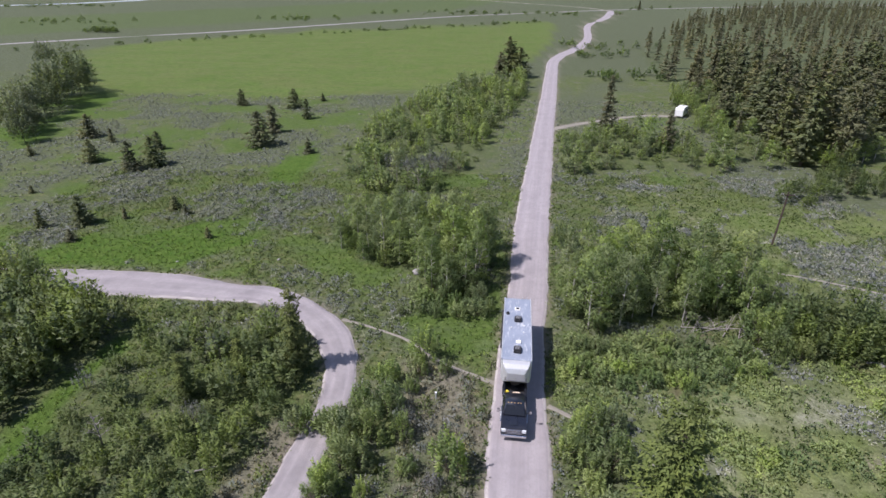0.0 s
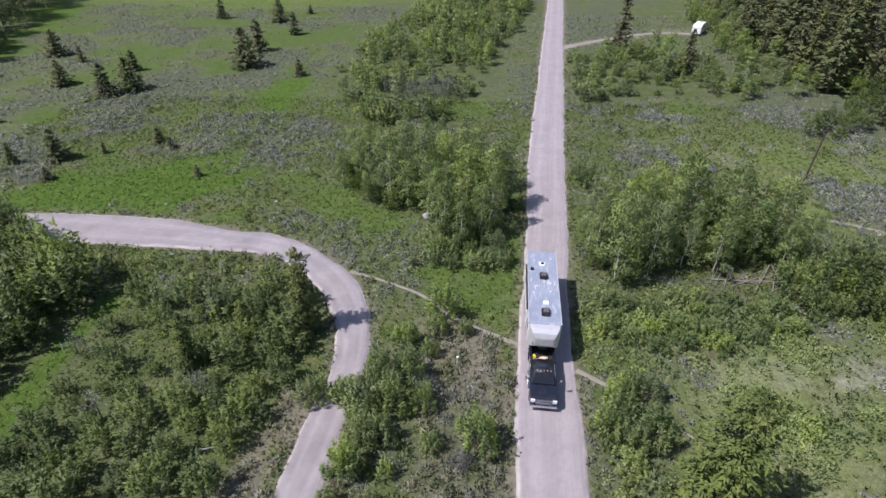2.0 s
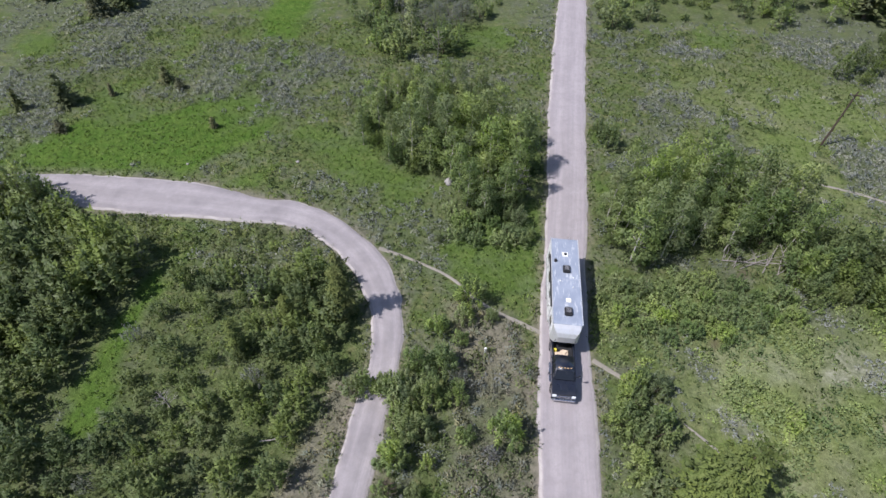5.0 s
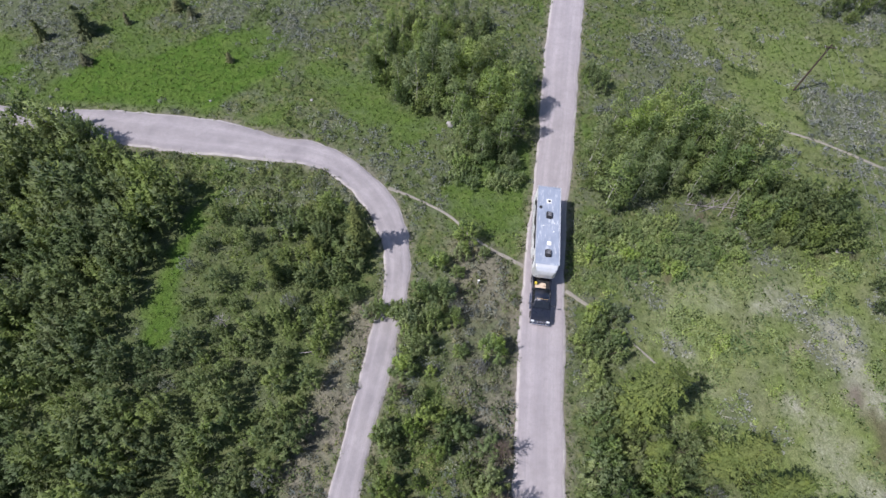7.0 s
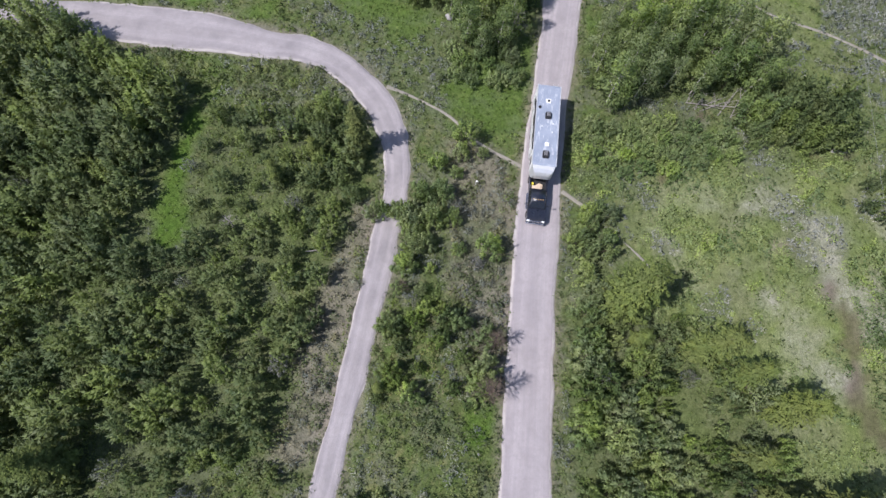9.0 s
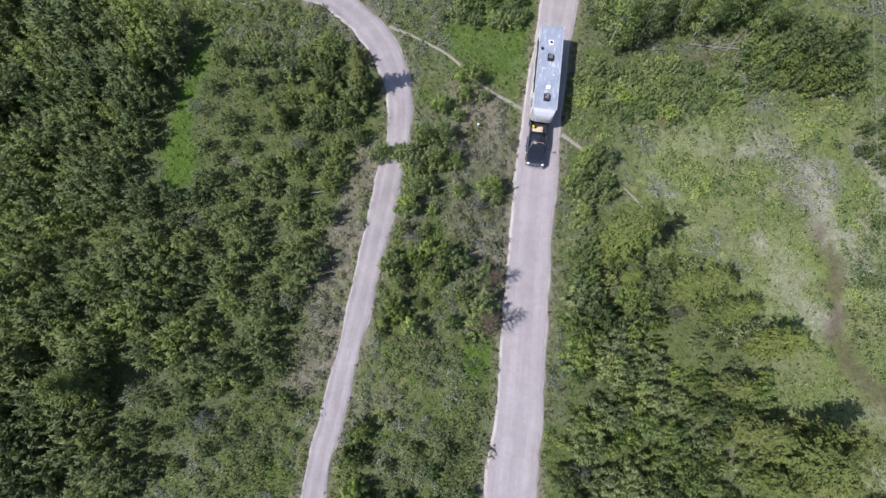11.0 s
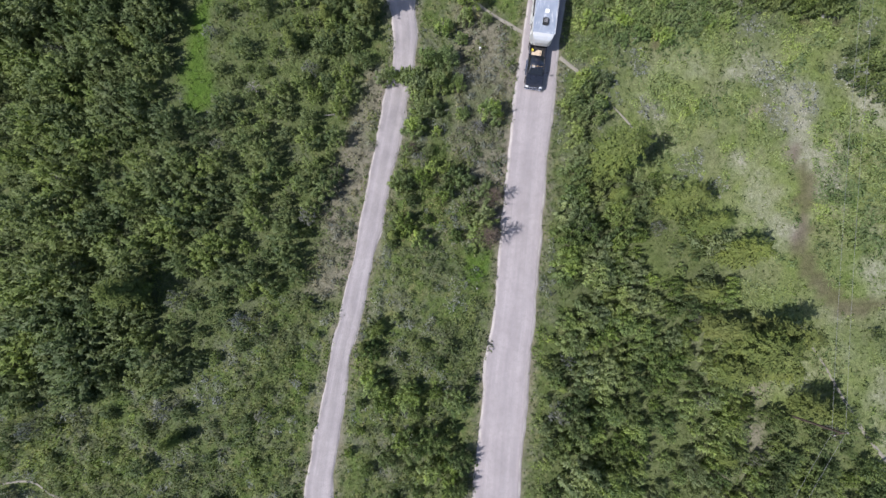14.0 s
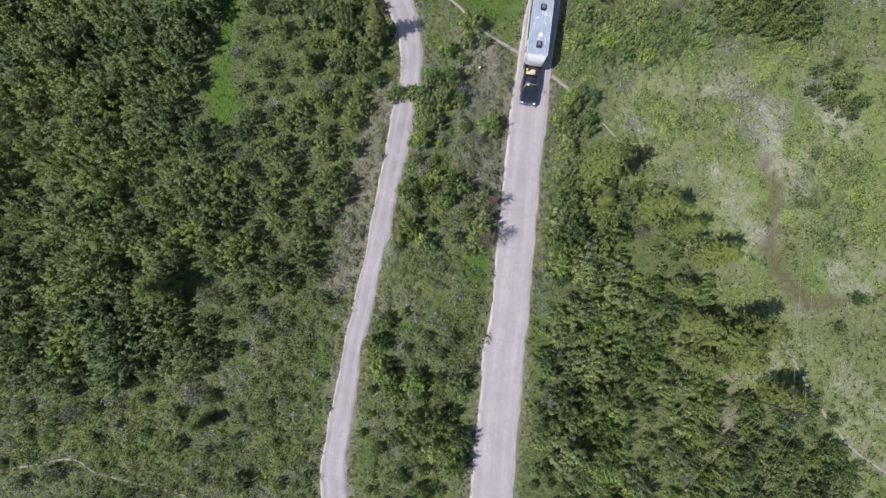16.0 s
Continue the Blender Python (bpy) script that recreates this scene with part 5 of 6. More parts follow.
# ---- truck and trailer ----
def wheel(parent, x, y, radius, width):
    """A wheel with its axle along x: a tyre, and a rim inside it."""
    side = 1 if x > 0 else -1
    bm = bmesh.new()
    prof = [(radius * 0.60, -0.5), (radius * 0.93, -0.5), (radius, -0.36), (radius, 0.36), (radius * 0.93, 0.5), (radius * 0.60, 0.5)]
    rings = [[bm.verts.new((x + w * width, y + r * math.cos(a), radius + r * math.sin(a))) for a in (2 * math.pi * k / 24 for k in range(24))] for r, w in prof]
    for a, b in zip(rings, rings[1:] + rings[:1]):
        for k in range(24):
            bm.faces.new((a[k], a[(k + 1) % 24], b[(k + 1) % 24], b[k]))
    bmesh.ops.recalc_face_normals(bm, faces=bm.faces)
    tyre = part("wheel", bm, "rubber", parent)
    rim = disc(bmesh.new(), (x + side * width * 0.30, y, radius), (1, 0, 0), radius * 0.59, width * 0.2)
    disc(rim, (x + side * width * 0.44, y, radius), (1, 0, 0), radius * 0.22, width * 0.16, 12)
    part("rim", rim, "chrome", tyre, "bright metal rim")


def trailer():
    """A fifth-wheel trailer: y runs from its rear bumper to its nose."""
    t = new("fifth_wheel_trailer")
    body = extruded([(0.05, 0.75), (7.35, 0.75), (7.75, 1.75), (9.30, 1.75), (9.30, 3.58), (0.0, 3.58)], -1.2, 1.2, 0.05)
    shell = part("body", body, "white_shell", t, "off-white fibreglass wall")
    nose = bmesh.new()
    rows = [[nose.verts.new((x, y, z)) for x, z in ((-w, lo), (w, lo), (w * 0.97, (lo + hi) / 2), (w * 0.93, hi), (-w * 0.93, hi), (-w * 0.97, (lo + hi) / 2))]
            for y, w, lo, hi in ((9.28, 1.19, 1.76, 3.60), (9.72, 1.12, 1.80, 3.48), (10.0, 0.94, 1.95, 3.22), (10.15, 0.70, 2.15, 2.85))]
    for a, b in zip(rows, rows[1:]):
        for i in range(6):
            nose.faces.new((a[i], a[(i + 1) % 6], b[(i + 1) % 6], b[i]))
    nose.faces.new(rows[0][::-1]), nose.faces.new(rows[-1])
    bmesh.ops.recalc_face_normals(nose, faces=nose.faces)
    bmesh.ops.bevel(nose, geom=nose.edges[:], offset=0.03, segments=2, affect="EDGES")
    cap = part("front_cap", nose, "trim", t, "pale grey moulded nose cap")
    part("nose_band", boxed(-0.86, 0.86, 10.02, 10.10, 2.10, 2.45, 0.02), "grey_stripe", cap, "dark band across the nose")
    roof = extruded([(0.02, 3.575), (9.35, 3.575), (9.40, 3.60), (9.1, 3.655), (0.3, 3.655), (0.02, 3.62)], -1.17, 1.17, 0.02)
    part("roof", roof, "roof", t, "pale rubber roof membrane coloured with the sky's reflected blue-grey")
    for s in (-1, 1):
        part("roof_rail", boxed(s * 1.19 - 0.035, s * 1.19 + 0.035, 0.0, 9.35, 3.54, 3.67, 0.012), "trim", t)
        part("stripe", boxed(s * 1.203 - 0.004, s * 1.203 + 0.004, 0.3, 9.2, 1.95, 2.12), "grey_stripe", t)
        part("stripe", boxed(s * 1.203 - 0.004, s * 1.203 + 0.004, 0.3, 7.0, 1.02, 1.30), "grey_stripe", t)
        for y0, y1 in ((1.0, 1.9), (3.1, 4.3), (5.2, 5.9), (8.0, 8.8)):
            w = part("window", boxed(s * 1.207 - 0.012, s * 1.207 + 0.012, y0, y1, 2.25, 2.95, 0.01), "black_plastic", t, "dark framed window")
            part("pane", boxed(s * 1.217 - 0.006, s * 1.217 + 0.006, y0 + 0.05, y1 - 0.05, 2.3, 2.9), "glass", w)
        for y in (3.2, 4.15):
            wheel(t, s * 1.02, y, 0.38, 0.24)
        part("wheel_skirt", boxed(s * 1.19 - 0.03, s * 1.19 + 0.03, 2.7, 4.65, 0.62, 0.86, 0.02), "grey_stripe", t)
        part("tail_light", boxed(s * 0.98 - 0.09, s * 0.98 + 0.09, -0.02, 0.04, 1.15, 1.5, 0.015), "red_lens", t)
    aw = bmesh.new()
    tube(aw, [(1.28, 1.9, 3.44), (1.28, 7.6, 3.44)], [0.075, 0.075], 10)
    awning = part("awning", aw, "black_plastic", t, "rolled dark awning")
    for y in (2.0, 7.5):
        part("awning_arm", boxed(1.21, 1.27, y - 0.03, y + 0.03, 1.2, 3.44, 0.01), "trim", awning)
    door = part("door", boxed(1.20, 1.225, 6.25, 6.95, 0.95, 2.95, 0.01), "white_shell", t)
    part("handle", boxed(1.225, 1.25, 6.32, 6.40, 1.75, 1.95, 0.008), "black_plastic", door, "black handle")
    for y, w, l in ((3.73, 0.66, 0.80), (8.2, 0.66, 0.84)):
        ac = part("air_conditioner", boxed(-0.05 - w / 2, -0.05 + w / 2, y - l / 2, y + l / 2, 3.65, 3.95, 0.07, (0.86, 0.9)), "black_plastic", t, "black rooftop air conditioner")
        for k in range(4):
            part("grille_slat", boxed(-0.05 - w * 0.3, -0.05 + w * 0.3, y - l * 0.3 + k * 0.12, y - l * 0.3 + k * 0.12 + 0.05, 3.945, 3.965), "grey_stripe", ac)
    vent = part("roof_vent", boxed(-0.24, 0.24, 1.73, 2.21, 3.65, 3.74, 0.02), "white_paint", t, "white roof vent frame")
    part("vent_dome", boxed(-0.14, 0.14, 1.83, 2.11, 3.735, 3.79, 0.03), "black_plastic", vent, "dark smoked dome")
    vent = part("roof_vent", boxed(-0.34, 0.10, 6.8, 7.24, 3.65, 3.76, 0.03, (0.9, 0.9)), "white_paint", t, "white closed roof vent")
    part("satellite_dome", disc(disc(bmesh.new(), (0.86, 2.8, 3.70), (0, 0, 1), 0.15, 0.14), (0.86, 2.8, 3.80), (0, 0, 1), 0.11, 0.08), "black_plastic", t, "dark round dome")
    for x, y in ((-0.55, 5.6), (0.5, 5.0), (-0.6, 4.6)):
        part("plumbing_vent", disc(bmesh.new(), (x, y, 3.70), (0, 0, 1), 0.055, 0.10, 10), "white_paint", t)
    part("rear_bumper", boxed(-1.1, 1.1, -0.14, 0.02, 0.58, 0.72, 0.02), "black_plastic", t)
    ladder = part("ladder", boxed(-0.86, -0.82, -0.09, -0.05, 1.0, 3.75, 0.008), "trim", t)
    box_2 = boxed(-0.46, -0.42, -0.09, -0.05, 1.0, 3.75, 0.008)
    part("ladder_rail", box_2, "trim", ladder)
    for k in range(8):
        part("rung", boxed(-0.84, -0.44, -0.085, -0.055, 1.15 + 0.33 * k, 1.18 + 0.33 * k), "trim", ladder)
    part("king_pin", disc(boxed(-0.3, 0.3, 9.15, 9.75, 1.42, 1.86, 0.03, (1.3, 1.3)), (0, 9.5, 1.3), (0, 0, 1), 0.05, 0.35, 12), "black_plastic", t, "black hitch pin box")
    for s in (-1, 1):
        part("landing_leg", boxed(s * 0.95 - 0.05, s * 0.95 + 0.05, 7.42, 7.52, 0.42, 1.5, 0.01), "trim", t)
    part("frame", boxed(-1.0, 1.0, 0.2, 7.4, 0.52, 0.78, 0.02), "black_plastic", t, "black steel chassis")
    return tagged(t, "long white fifth-wheel trailer with a grey-blue roof", "trailer")


def truck():
    """A crew-cab pickup: y runs from its tailgate to its front bumper."""
    t = new("pickup_truck")
    part("chassis", boxed(-0.80, 0.80, 0.1, 6.1, 0.42, 0.72, 0.04), "black_plastic", t, "dark underbody")
    part("bed_floor", boxed(-0.82, 0.82, 0.05, 2.52, 0.78, 0.86), "black_plastic", t, "dark bed liner")
    for s in (-1, 1):
        part("bed_side", extruded([(0.0, 0.62), (0.62, 0.62), (0.72, 1.0), (1.25, 1.05), (1.45, 0.62), (2.55, 0.62), (2.55, 1.42), (0.0, 1.42)], s * 0.82, s * 1.0, 0.02), "navy", t)
        part("rear_fender", extruded([(0.45, 0.62), (0.62, 1.05), (1.0, 1.2), (1.36, 1.05), (1.55, 0.62), (1.45, 0.62), (1.25, 0.98), (1.0, 1.08), (0.72, 0.98), (0.6, 0.62)], s * 0.98, s * 1.05, 0.008), "navy", t)
        part("front_fender", extruded([(4.60, 0.55), (4.75, 0.55), (4.85, 0.98), (5.22, 1.12), (5.60, 0.98), (5.72, 0.55), (6.15, 0.55), (6.22, 0.95), (6.05, 1.20), (4.60, 1.30)], s * 0.72, s * 1.0, 0.03), "navy", t)
    part("tailgate", boxed(-0.82, 0.82, 0.0, 0.09, 0.70, 1.42, 0.02), "navy", t)
    part("bulkhead", boxed(-0.82, 0.82, 2.48, 2.56, 0.70, 1.42, 0.02), "navy", t)
    part("cab", extruded([(2.57, 0.50), (4.62, 0.50), (4.62, 1.31), (2.57, 1.36)], -1.0, 1.0, 0.05), "navy", t)
    top = bmesh.new()
    low = [(-0.95, 2.60, 1.34), (0.95, 2.60, 1.34), (0.95, 4.88, 1.29), (-0.95, 4.88, 1.29)]
    high = [(-0.74, 2.72, 1.90), (0.74, 2.72, 1.90), (0.72, 4.12, 1.90), (-0.72, 4.12, 1.90)]
    a, b = [top.verts.new(v) for v in low], [top.verts.new(v) for v in high]
    top.faces.new(a[::-1]), top.faces.new(b)
    for i in range(4):
        top.faces.new((a[i], a[(i + 1) % 4], b[(i + 1) % 4], b[i]))
    bmesh.ops.bevel(top, geom=top.edges[:], offset=0.07, segments=3, affect="EDGES")
    roof = part("cab_roof", top, "navy", t, smooth=True)

    def pane(name, corners, lift, label):
        bm = bmesh.new()
        vs = [Vector(c) for c in corners]
        n = (vs[1] - vs[0]).cross(vs[2] - vs[0]).normalized()
        f, g = [bm.verts.new(v + n * lift) for v in vs], [bm.verts.new(v - n * 0.02) for v in vs]
        bm.faces.new(f), bm.faces.new(g[::-1])
        for i in range(4):
            bm.faces.new((f[i], g[i], g[(i + 1) % 4], f[(i + 1) % 4]))
        bmesh.ops.recalc_face_normals(bm, faces=bm.faces)
        return part(name, bm, "glass", roof, label)

    pane("windscreen", ((-0.82, 4.80, 1.36), (0.82, 4.80, 1.36), (0.66, 4.20, 1.86), (-0.66, 4.20, 1.86)), -0.03, "dark windscreen")
    pane("rear_window", ((-0.76, 2.62, 1.42), (0.76, 2.62, 1.42), (0.64, 2.70, 1.84), (-0.64, 2.70, 1.84)), 0.012, "dark rear window")
    for s in (-1, 1):
        for y0, y1 in ((2.80, 3.45), (3.52, 4.36)):
            c = ((s * 0.925, y0, 1.40), (s * 0.925, y1, 1.40), (s * 0.765, y1 - (0.25 if y1 > 4 else 0), 1.80), (s * 0.765, y0 + 0.05, 1.80))
            pane("side_window", c if s > 0 else c[::-1], 0.012, "dark side window")
        door = part("door", boxed(s * 1.004 - 0.006, s * 1.004 + 0.006, 3.50, 4.50, 0.62, 1.28, 0.004), "navy", t)
        part("handle", boxed(s * 1.022 - 0.014, s * 1.022 + 0.014, 3.56, 3.72, 1.14, 1.18, 0.006), "chrome", door, "chrome handle")
        mirror = part("mirror", boxed(s * 1.28 - 0.10, s * 1.28 + 0.10, 4.42, 4.52, 1.28, 1.66, 0.03), "black_plastic", t)
        part("mirror_arm", boxed(min(s * 0.96, s * 1.22), max(s * 0.96, s * 1.22), 4.44, 4.49, 1.38, 1.42), "black_plastic", mirror)
        part("mirror_cap", boxed(s * 1.28 - 0.085, s * 1.28 + 0.085, 4.515, 4.545, 1.36, 1.62, 0.012), "chrome", mirror, "chrome mirror cap")
        part("headlight", boxed(s * 0.79 - 0.17, s * 0.79 + 0.17, 6.10, 6.24, 0.86, 1.14, 0.03), "clear_lens", t)
        part("running_board", boxed(s * 1.0 - 0.10, s * 1.0 + 0.10, 2.7, 4.6, 0.42, 0.48, 0.015), "chrome", t)
        part("tail_light", boxed(s * 0.92 - 0.06, s * 0.92 + 0.06, -0.02, 0.05, 0.95, 1.35, 0.01), "red_lens", t)
        wheel(t, s * 0.88, 1.0, 0.42, 0.26), wheel(t, s * 0.88, 5.22, 0.42, 0.26)
    for x in (-0.5, -0.25, 0, 0.25, 0.5):
        part("clearance_lamp", boxed(x - 0.05, x + 0.05, 3.94, 4.04, 1.895, 1.94, 0.015), "lamp_lens", roof, "amber clearance lamp")
    hood = extruded([(4.62, 1.08), (6.12, 1.02), (6.14, 1.14), (5.9, 1.22), (4.62, 1.31)], -0.80, 0.80, 0.05, 3)
    part("hood", hood, "navy", t)
    part("hood_scoop", boxed(-0.34, 0.34, 4.95, 5.85, 1.24, 1.30, 0.03, (0.8, 0.9)), "navy", t)
    grille = part("grille", boxed(-0.62, 0.62, 6.12, 6.24, 0.72, 1.18, 0.02), "black_plastic", t, "black grille with chrome bars")
    for z in (0.80, 0.92, 1.04, 1.15):
        part("grille_bar", boxed(-0.62, 0.62, 6.22, 6.265, z - 0.025, z + 0.025, 0.008), "chrome", grille)
    part("front_bumper", boxed(-1.0, 1.0, 6.10, 6.36, 0.44, 0.70, 0.05), "chrome", t, "chrome front bumper")
    part("rear_bumper", boxed(-0.95, 0.95, -0.16, 0.0, 0.48, 0.66, 0.03), "chrome", t)
    part("hitch", boxed(-0.3, 0.3, 0.75, 1.25, 0.86, 1.12, 0.03), "black_plastic", t, "black fifth-wheel hitch")
    return tagged(t, "dark navy crew-cab pickup with chrome trim on the gravel road", "truck")


HEAD = math.degrees(math.atan2(0.085, -1.0))
RIG = pose(6.35, 44.25, 0.045, 0, 0, HEAD)
trailer().matrix_basis = RIG
TRUCK = RIG @ pose(0, 8.58, 0, 0, 0, 0) @ Matrix.Diagonal((0.94, 0.92, 0.95, 1))
truck().matrix_basis = TRUCK
BED = RIG @ pose(0, 8.58, 0.82, 0, 0, 0)


def loose(name, bm, material, m, label, category, group=""):
    ob = part(name, bm, material)
    ob.matrix_basis = m
    return tagged(ob, label, category, group)


rr = random.Random(5)
for i in range(14):
    bm = bmesh.new()
    tube(bm, [(-0.22, 0, 0), (0.22, 0, 0)], [0.085, 0.08], 6)
    row, col = divmod(i, 7)
    ob = loose("firewood_log", bm, "firewood", BED @ pose(-0.2 + rr.uniform(-0.05, 0.25), 1.62 + 0.085 * col, 0.09 + 0.14 * row, 0, rr.uniform(-4, 4), rr.uniform(-14, 14)),
               "split firewood log lying in the truck bed", "firewood", "firewood in the bed")
loose("storage_crate", boxed(-0.3, 0.3, -0.2, 0.2, 0, 0.36, 0.02), "firewood", BED @ pose(0.36, 2.05, 0.0, 0, 0, 3), "tan wooden crate in the truck bed", "crate")
loose("fuel_can", boxed(-0.14, 0.14, -0.16, 0.16, 0, 0.42, 0.04, (0.8, 0.8)), "yellow", BED @ pose(0.60, 1.66, 0.0, 0, 0, 8), "yellow plastic can in the truck bed", "can")


# ---- small things ----
def camper():
    t = new("camper_trailer")
    part("body", extruded([(-3, 0.6), (2.6, 0.6), (3.0, 1.1), (2.9, 2.5), (2.4, 2.9), (-2.6, 2.9), (-3.0, 2.5)], -1.15, 1.15, 0.06), "white_shell", t)
    for s in (-1, 1):
        for y in (-1.8, 0.2):
            w = part("window", boxed(s * 1.16 - 0.012, s * 1.16 + 0.012, y, y + 0.9, 1.55, 2.2, 0.01), "black_plastic", t)
            part("pane", boxed(s * 1.172 - 0.005, s * 1.172 + 0.005, y + 0.05, y + 0.85, 1.6, 2.15), "glass", w)
        wheel(t, s * 1.02, -0.3, 0.36, 0.22)
    part("roof_vent", boxed(-0.25, 0.25, -0.9, -0.4, 2.89, 3.0, 0.03), "white_paint", t)
    part("tow_bar", boxed(-0.06, 0.06, 2.9, 4.1, 0.45, 0.55, 0.01), "black_plastic", t)
    part("jockey_wheel", disc(boxed(-0.03, 0.03, 3.86, 3.92, 0.1, 0.5), (0, 3.89, 0.10), (1, 0, 0), 0.10, 0.06, 12), "black_plastic", t)
    return tagged(t, "small white camper trailer parked by the wood", "trailer")


camper().matrix_basis = pose(54.8, 141.3, -0.02 + float(lie(54.8, 141.3)[0]), 0, 0, -32) @ Matrix.Diagonal((0.85, 0.85, 0.85, 1))

POLES = ((40.5, 64.9, 7.4), (32.9, -4.0, 9.2), (16.5, -36.0, 9.2))


def power_pole(x, y, h, turn):
    t = new("power_pole")
    bm = bmesh.new()
    tube(bm, [(0, 0, -0.3), (0.02, 0, h * 0.5), (0, 0, h)], [0.13, 0.11, 0.085], 10)
    part("post", bm, "pole", t)
    arm = part("crossarm", boxed(-0.75, 0.75, -0.17, -0.08, h - 0.42, h - 0.30, 0.015), "pole", t)
    for s in (-0.65, 0.65):
        part("insulator", disc(disc(bmesh.new(), (s, -0.125, h - 0.25), (0, 0, 1), 0.045, 0.12, 10), (s, -0.125, h - 0.21), (0, 0, 1), 0.07, 0.03, 10), "stone", arm, "grey ceramic insulator")
    t.matrix_basis = pose(x, y, float(lie(x, y)[0]), 0, 1.5, turn)
    return tagged(t, "weathered brown wooden power pole in the sagebrush", "pole", "power poles")


for (x, y, h), turn in zip(POLES, (-6, 12, 26)):
    power_pole(x, y, h, turn)
for s in (-0.65, 0.65):
    for (ax, ay, ah), (bx, by, bh) in zip(POLES, POLES[1:]):
        bm = bmesh.new()
        pts = [Vector((ax + s, ay, ah - 0.18)).lerp(Vector((bx + s, by, bh - 0.18)), k / 20) - Vector((0, 0, 0.9 * 4 * (k / 20) * (1 - k / 20))) for k in range(21)]
        tube(bm, pts, [0.009] * 21, 4)
        tagged(part("power_line", bm, "wire"), "thin pale overhead wire between the poles", "wire", "overhead wires")


def boulder(x, y, size, label):
    bm = bmesh.new()
    bmesh.ops.create_icosphere(bm, subdivisions=3, radius=size)
    for v in bm.verts:
        v.co *= 1 + 0.35 * (noise.noise(v.co * (1.6 / size) + Vector((x, y, 0))))
        v.co.z *= 0.62
    ob = part("boulder", bm, "stone", smooth=True)
    ob.matrix_basis = pose(x, y, float(lie(x, y)[0]) + size * 0.2, 0, 0, x * 40)
    tagged(ob, label, "rock", "boulders")


boulder(-4.2, 55.4, 0.55, "pale grey boulder at the edge of the aspens")
boulder(-21.4, 58.1, 0.20, "small pale stone in the sagebrush")
boulder(-33.5, 57.0, 0.15, "small pale stone in the grass")
boulder(38.5, 40.6, 0.35, "grey stone beside the damp hollow")
boulder(-0.1, 7.9, 0.12, "small white stone in the grass")
for x, y in ((8.4, 91.3), (8.9, 90.6)):
    boulder(x, y, 0.26, "pale stone on the verge of the road")


def marker(x, y, h):
    t = new("marker_post")
    part("stake", boxed(-0.06, 0.06, -0.04, 0.04, -0.1, h, 0.01), "white_paint", t)
    part("cap", boxed(-0.10, 0.10, -0.07, 0.07, h - 0.02, h + 0.14, 0.02), "white_shell", t)
    t.matrix_basis = pose(x, y, float(lie(x, y)[0]), 3, 0, 20)
    tagged(t, "white marker post with a pale cap in the brush", "post")


marker(-0.8, 34.3, 0.75)


def dead_log(a, b, thick, seed, label="bleached fallen log beside the aspens"):
    rng = random.Random(seed)
    bm = bmesh.new()
    a, b = Vector(a), Vector(b)
    mid = a.lerp(b, 0.5) + Vector((rng.uniform(-0.2, 0.2), rng.uniform(-0.2, 0.2), 0.05))
    tube(bm, [a, mid, b], [thick, thick * 0.8, thick * 0.3], 7)
    for k in range(4):
        q = a.lerp(b, rng.uniform(0.35, 0.95))
        tip = q + Vector((rng.uniform(-0.8, 0.8), rng.uniform(-0.8, 0.8), rng.uniform(0.1, 0.6)))
        tube(bm, [q, tip], [thick * 0.35, thick * 0.06], 5)
    tagged(part("dead_log", bm, "dead_wood"), label, "log", "fallen logs")


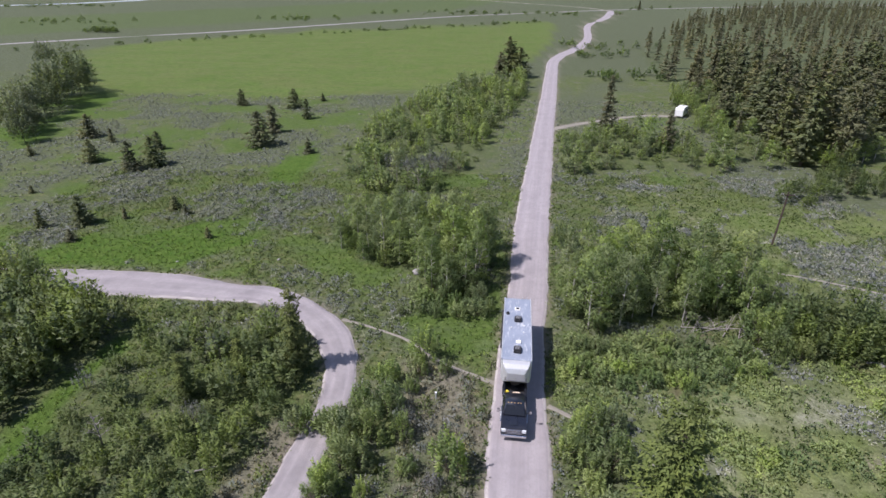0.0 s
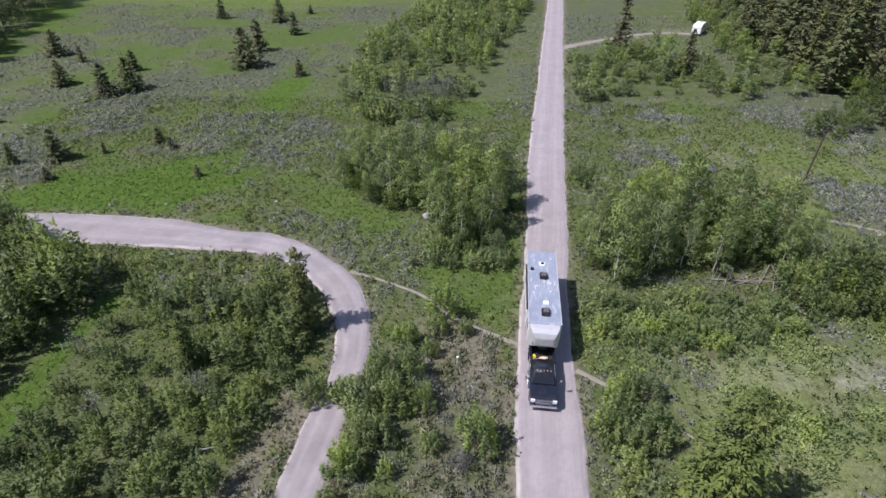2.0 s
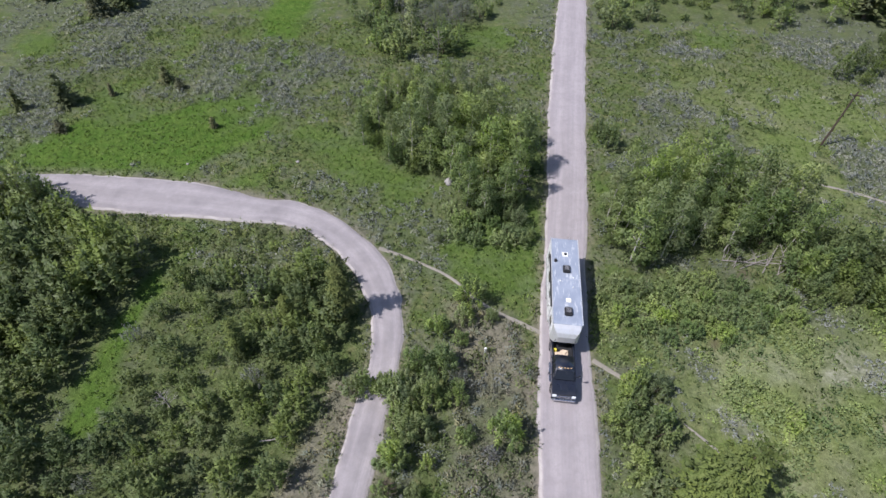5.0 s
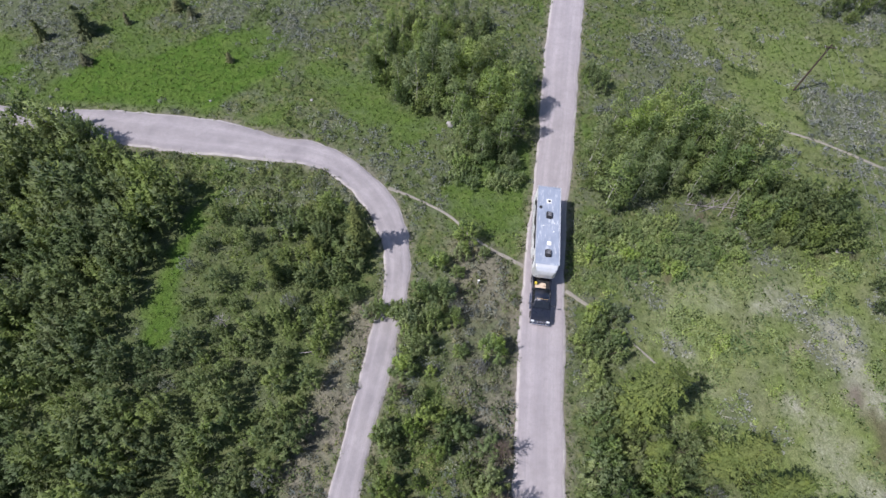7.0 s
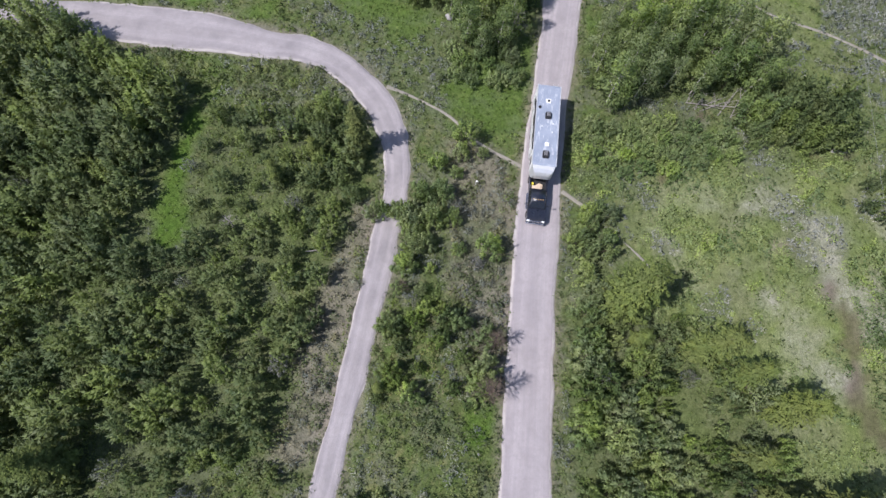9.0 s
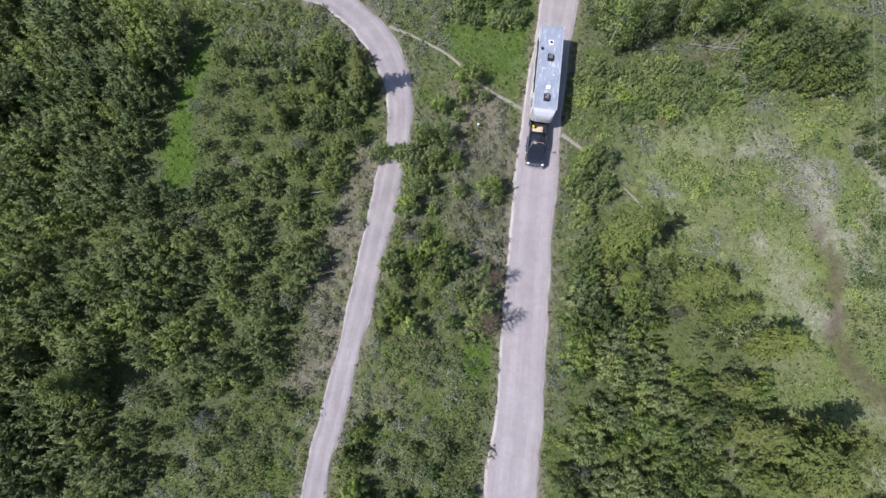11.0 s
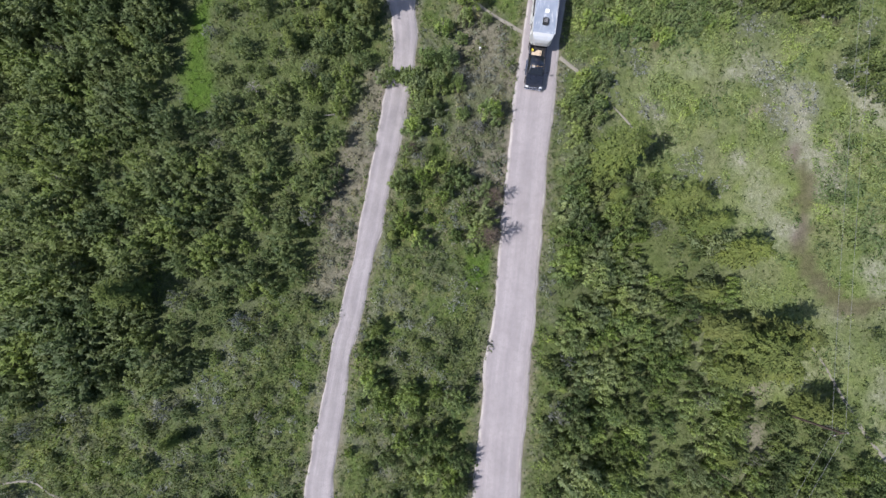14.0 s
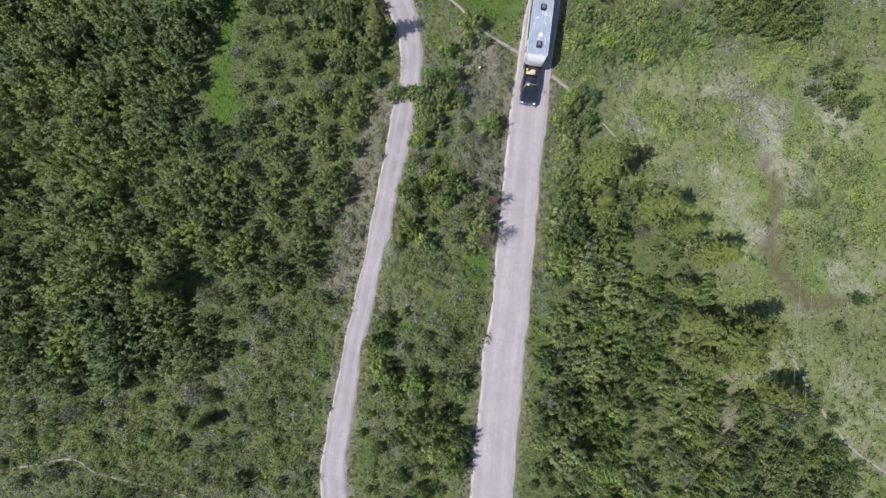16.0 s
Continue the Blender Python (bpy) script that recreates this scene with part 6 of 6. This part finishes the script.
for i, (ax, ay, bx, by) in enumerate(((22.5, 45.6, 26.5, 44.9), (24, 44.6, 29, 46.3), (26, 44.2, 28.6, 47.6), (27.4, 44.0, 29.4, 47.4), (28.6, 44.2, 28.9, 47.8), (25.2, 45.4, 29.8, 44.9), (37.2, 40.8, 39.8, 40.2))):
    dead_log((ax, ay, float(lie(ax, ay)[0]) + 0.12), (bx, by, float(lie(bx, by)[0]) + 0.35 + 0.1 * (i % 3)), 0.055, i)
rl = random.Random(12)
for i in range(12):
    ax, ay = 22.5 + 7 * rl.random(), 44.0 + 2.2 * rl.random()
    way, long = rl.uniform(0.2, 2.2), rl.uniform(1.4, 3.2)
    bx, by = ax + long * math.cos(way), ay + long * math.sin(way)
    dead_log((ax, ay, float(lie(ax, ay)[0]) + 0.05), (bx, by, float(lie(bx, by)[0]) + rl.uniform(0.25, 0.9)), rl.uniform(0.03, 0.05), 50 + i)
dead_log((-17.5, 26.0, 0.1), (-15.4, 26.4, 0.4), 0.06, 31, "bleached fallen branch at the edge of the thicket")


def snag(x, y, h, lean, turn, label, twigs=16, thick=1.0, wood="dead_wood"):
    """A bare dead tree: a leaning stem with forked twigs."""
    rng = random.Random(int(h * 100))
    bm = bmesh.new()
    tube(bm, [(0, 0, -0.1), (0.05, 0, h * 0.5), (0, 0.04, h)], [0.07 * thick, 0.045 * thick, 0.012 * thick], 6)
    for k in range(twigs):
        z = h * (0.25 + 0.7 * k / twigs)
        a, l = 2.4 * k, 0.30 * h * (1.1 - 0.8 * k / twigs) * rng.uniform(0.6, 1.1)
        tip = Vector((math.cos(a) * l, math.sin(a) * l, z + l * 0.6))
        mid = tip.lerp(Vector((0, 0, z)), 0.45) + Vector((0, 0, 0.05))
        tube(bm, [(0, 0, z), mid, tip], [0.024 * thick, 0.016 * thick, 0.006 * thick], 4)
        for fork in (-0.6, 0.6):
            end = mid + Vector((math.cos(a + fork) * l * 0.5, math.sin(a + fork) * l * 0.5, l * rng.uniform(0.15, 0.45)))
            tube(bm, [mid, end], [0.013 * thick, 0.005 * thick], 4)
    ob = part("dead_tree", bm, wood)
    ob.matrix_basis = pose(x, y, float(lie(x, y)[0]), lean, 0, turn)
    tagged(ob, label, "tree", "dead trees")


snag(2.2, 52.8, 5.2, 12, 70, "bare white dead tree among the aspens")
snag(0.9, 13.2, 6.4, 5, 270, "bare twiggy dead shrub at the road's edge", 64, 1.3, "bark")
snag(1.3, 17.6, 4.8, 5, 250, "bare twiggy dead shrub at the road's edge", 44, 1.2, "bark")
snag(-7.6, 22.4, 2.6, 10, 200, "bare brown dead shrub beside the loop road", 30, 1.0, "bark")
snag(-6.5, 82, 4.6, 4, 20, "bare grey dead tree among the saplings")
snag(-8.5, 84, 4.2, 5, 130, "bare grey dead tree among the saplings")
snag(-25, 28.4, 3.4, 8, 40, "bare grey dead tree in the willow thicket")
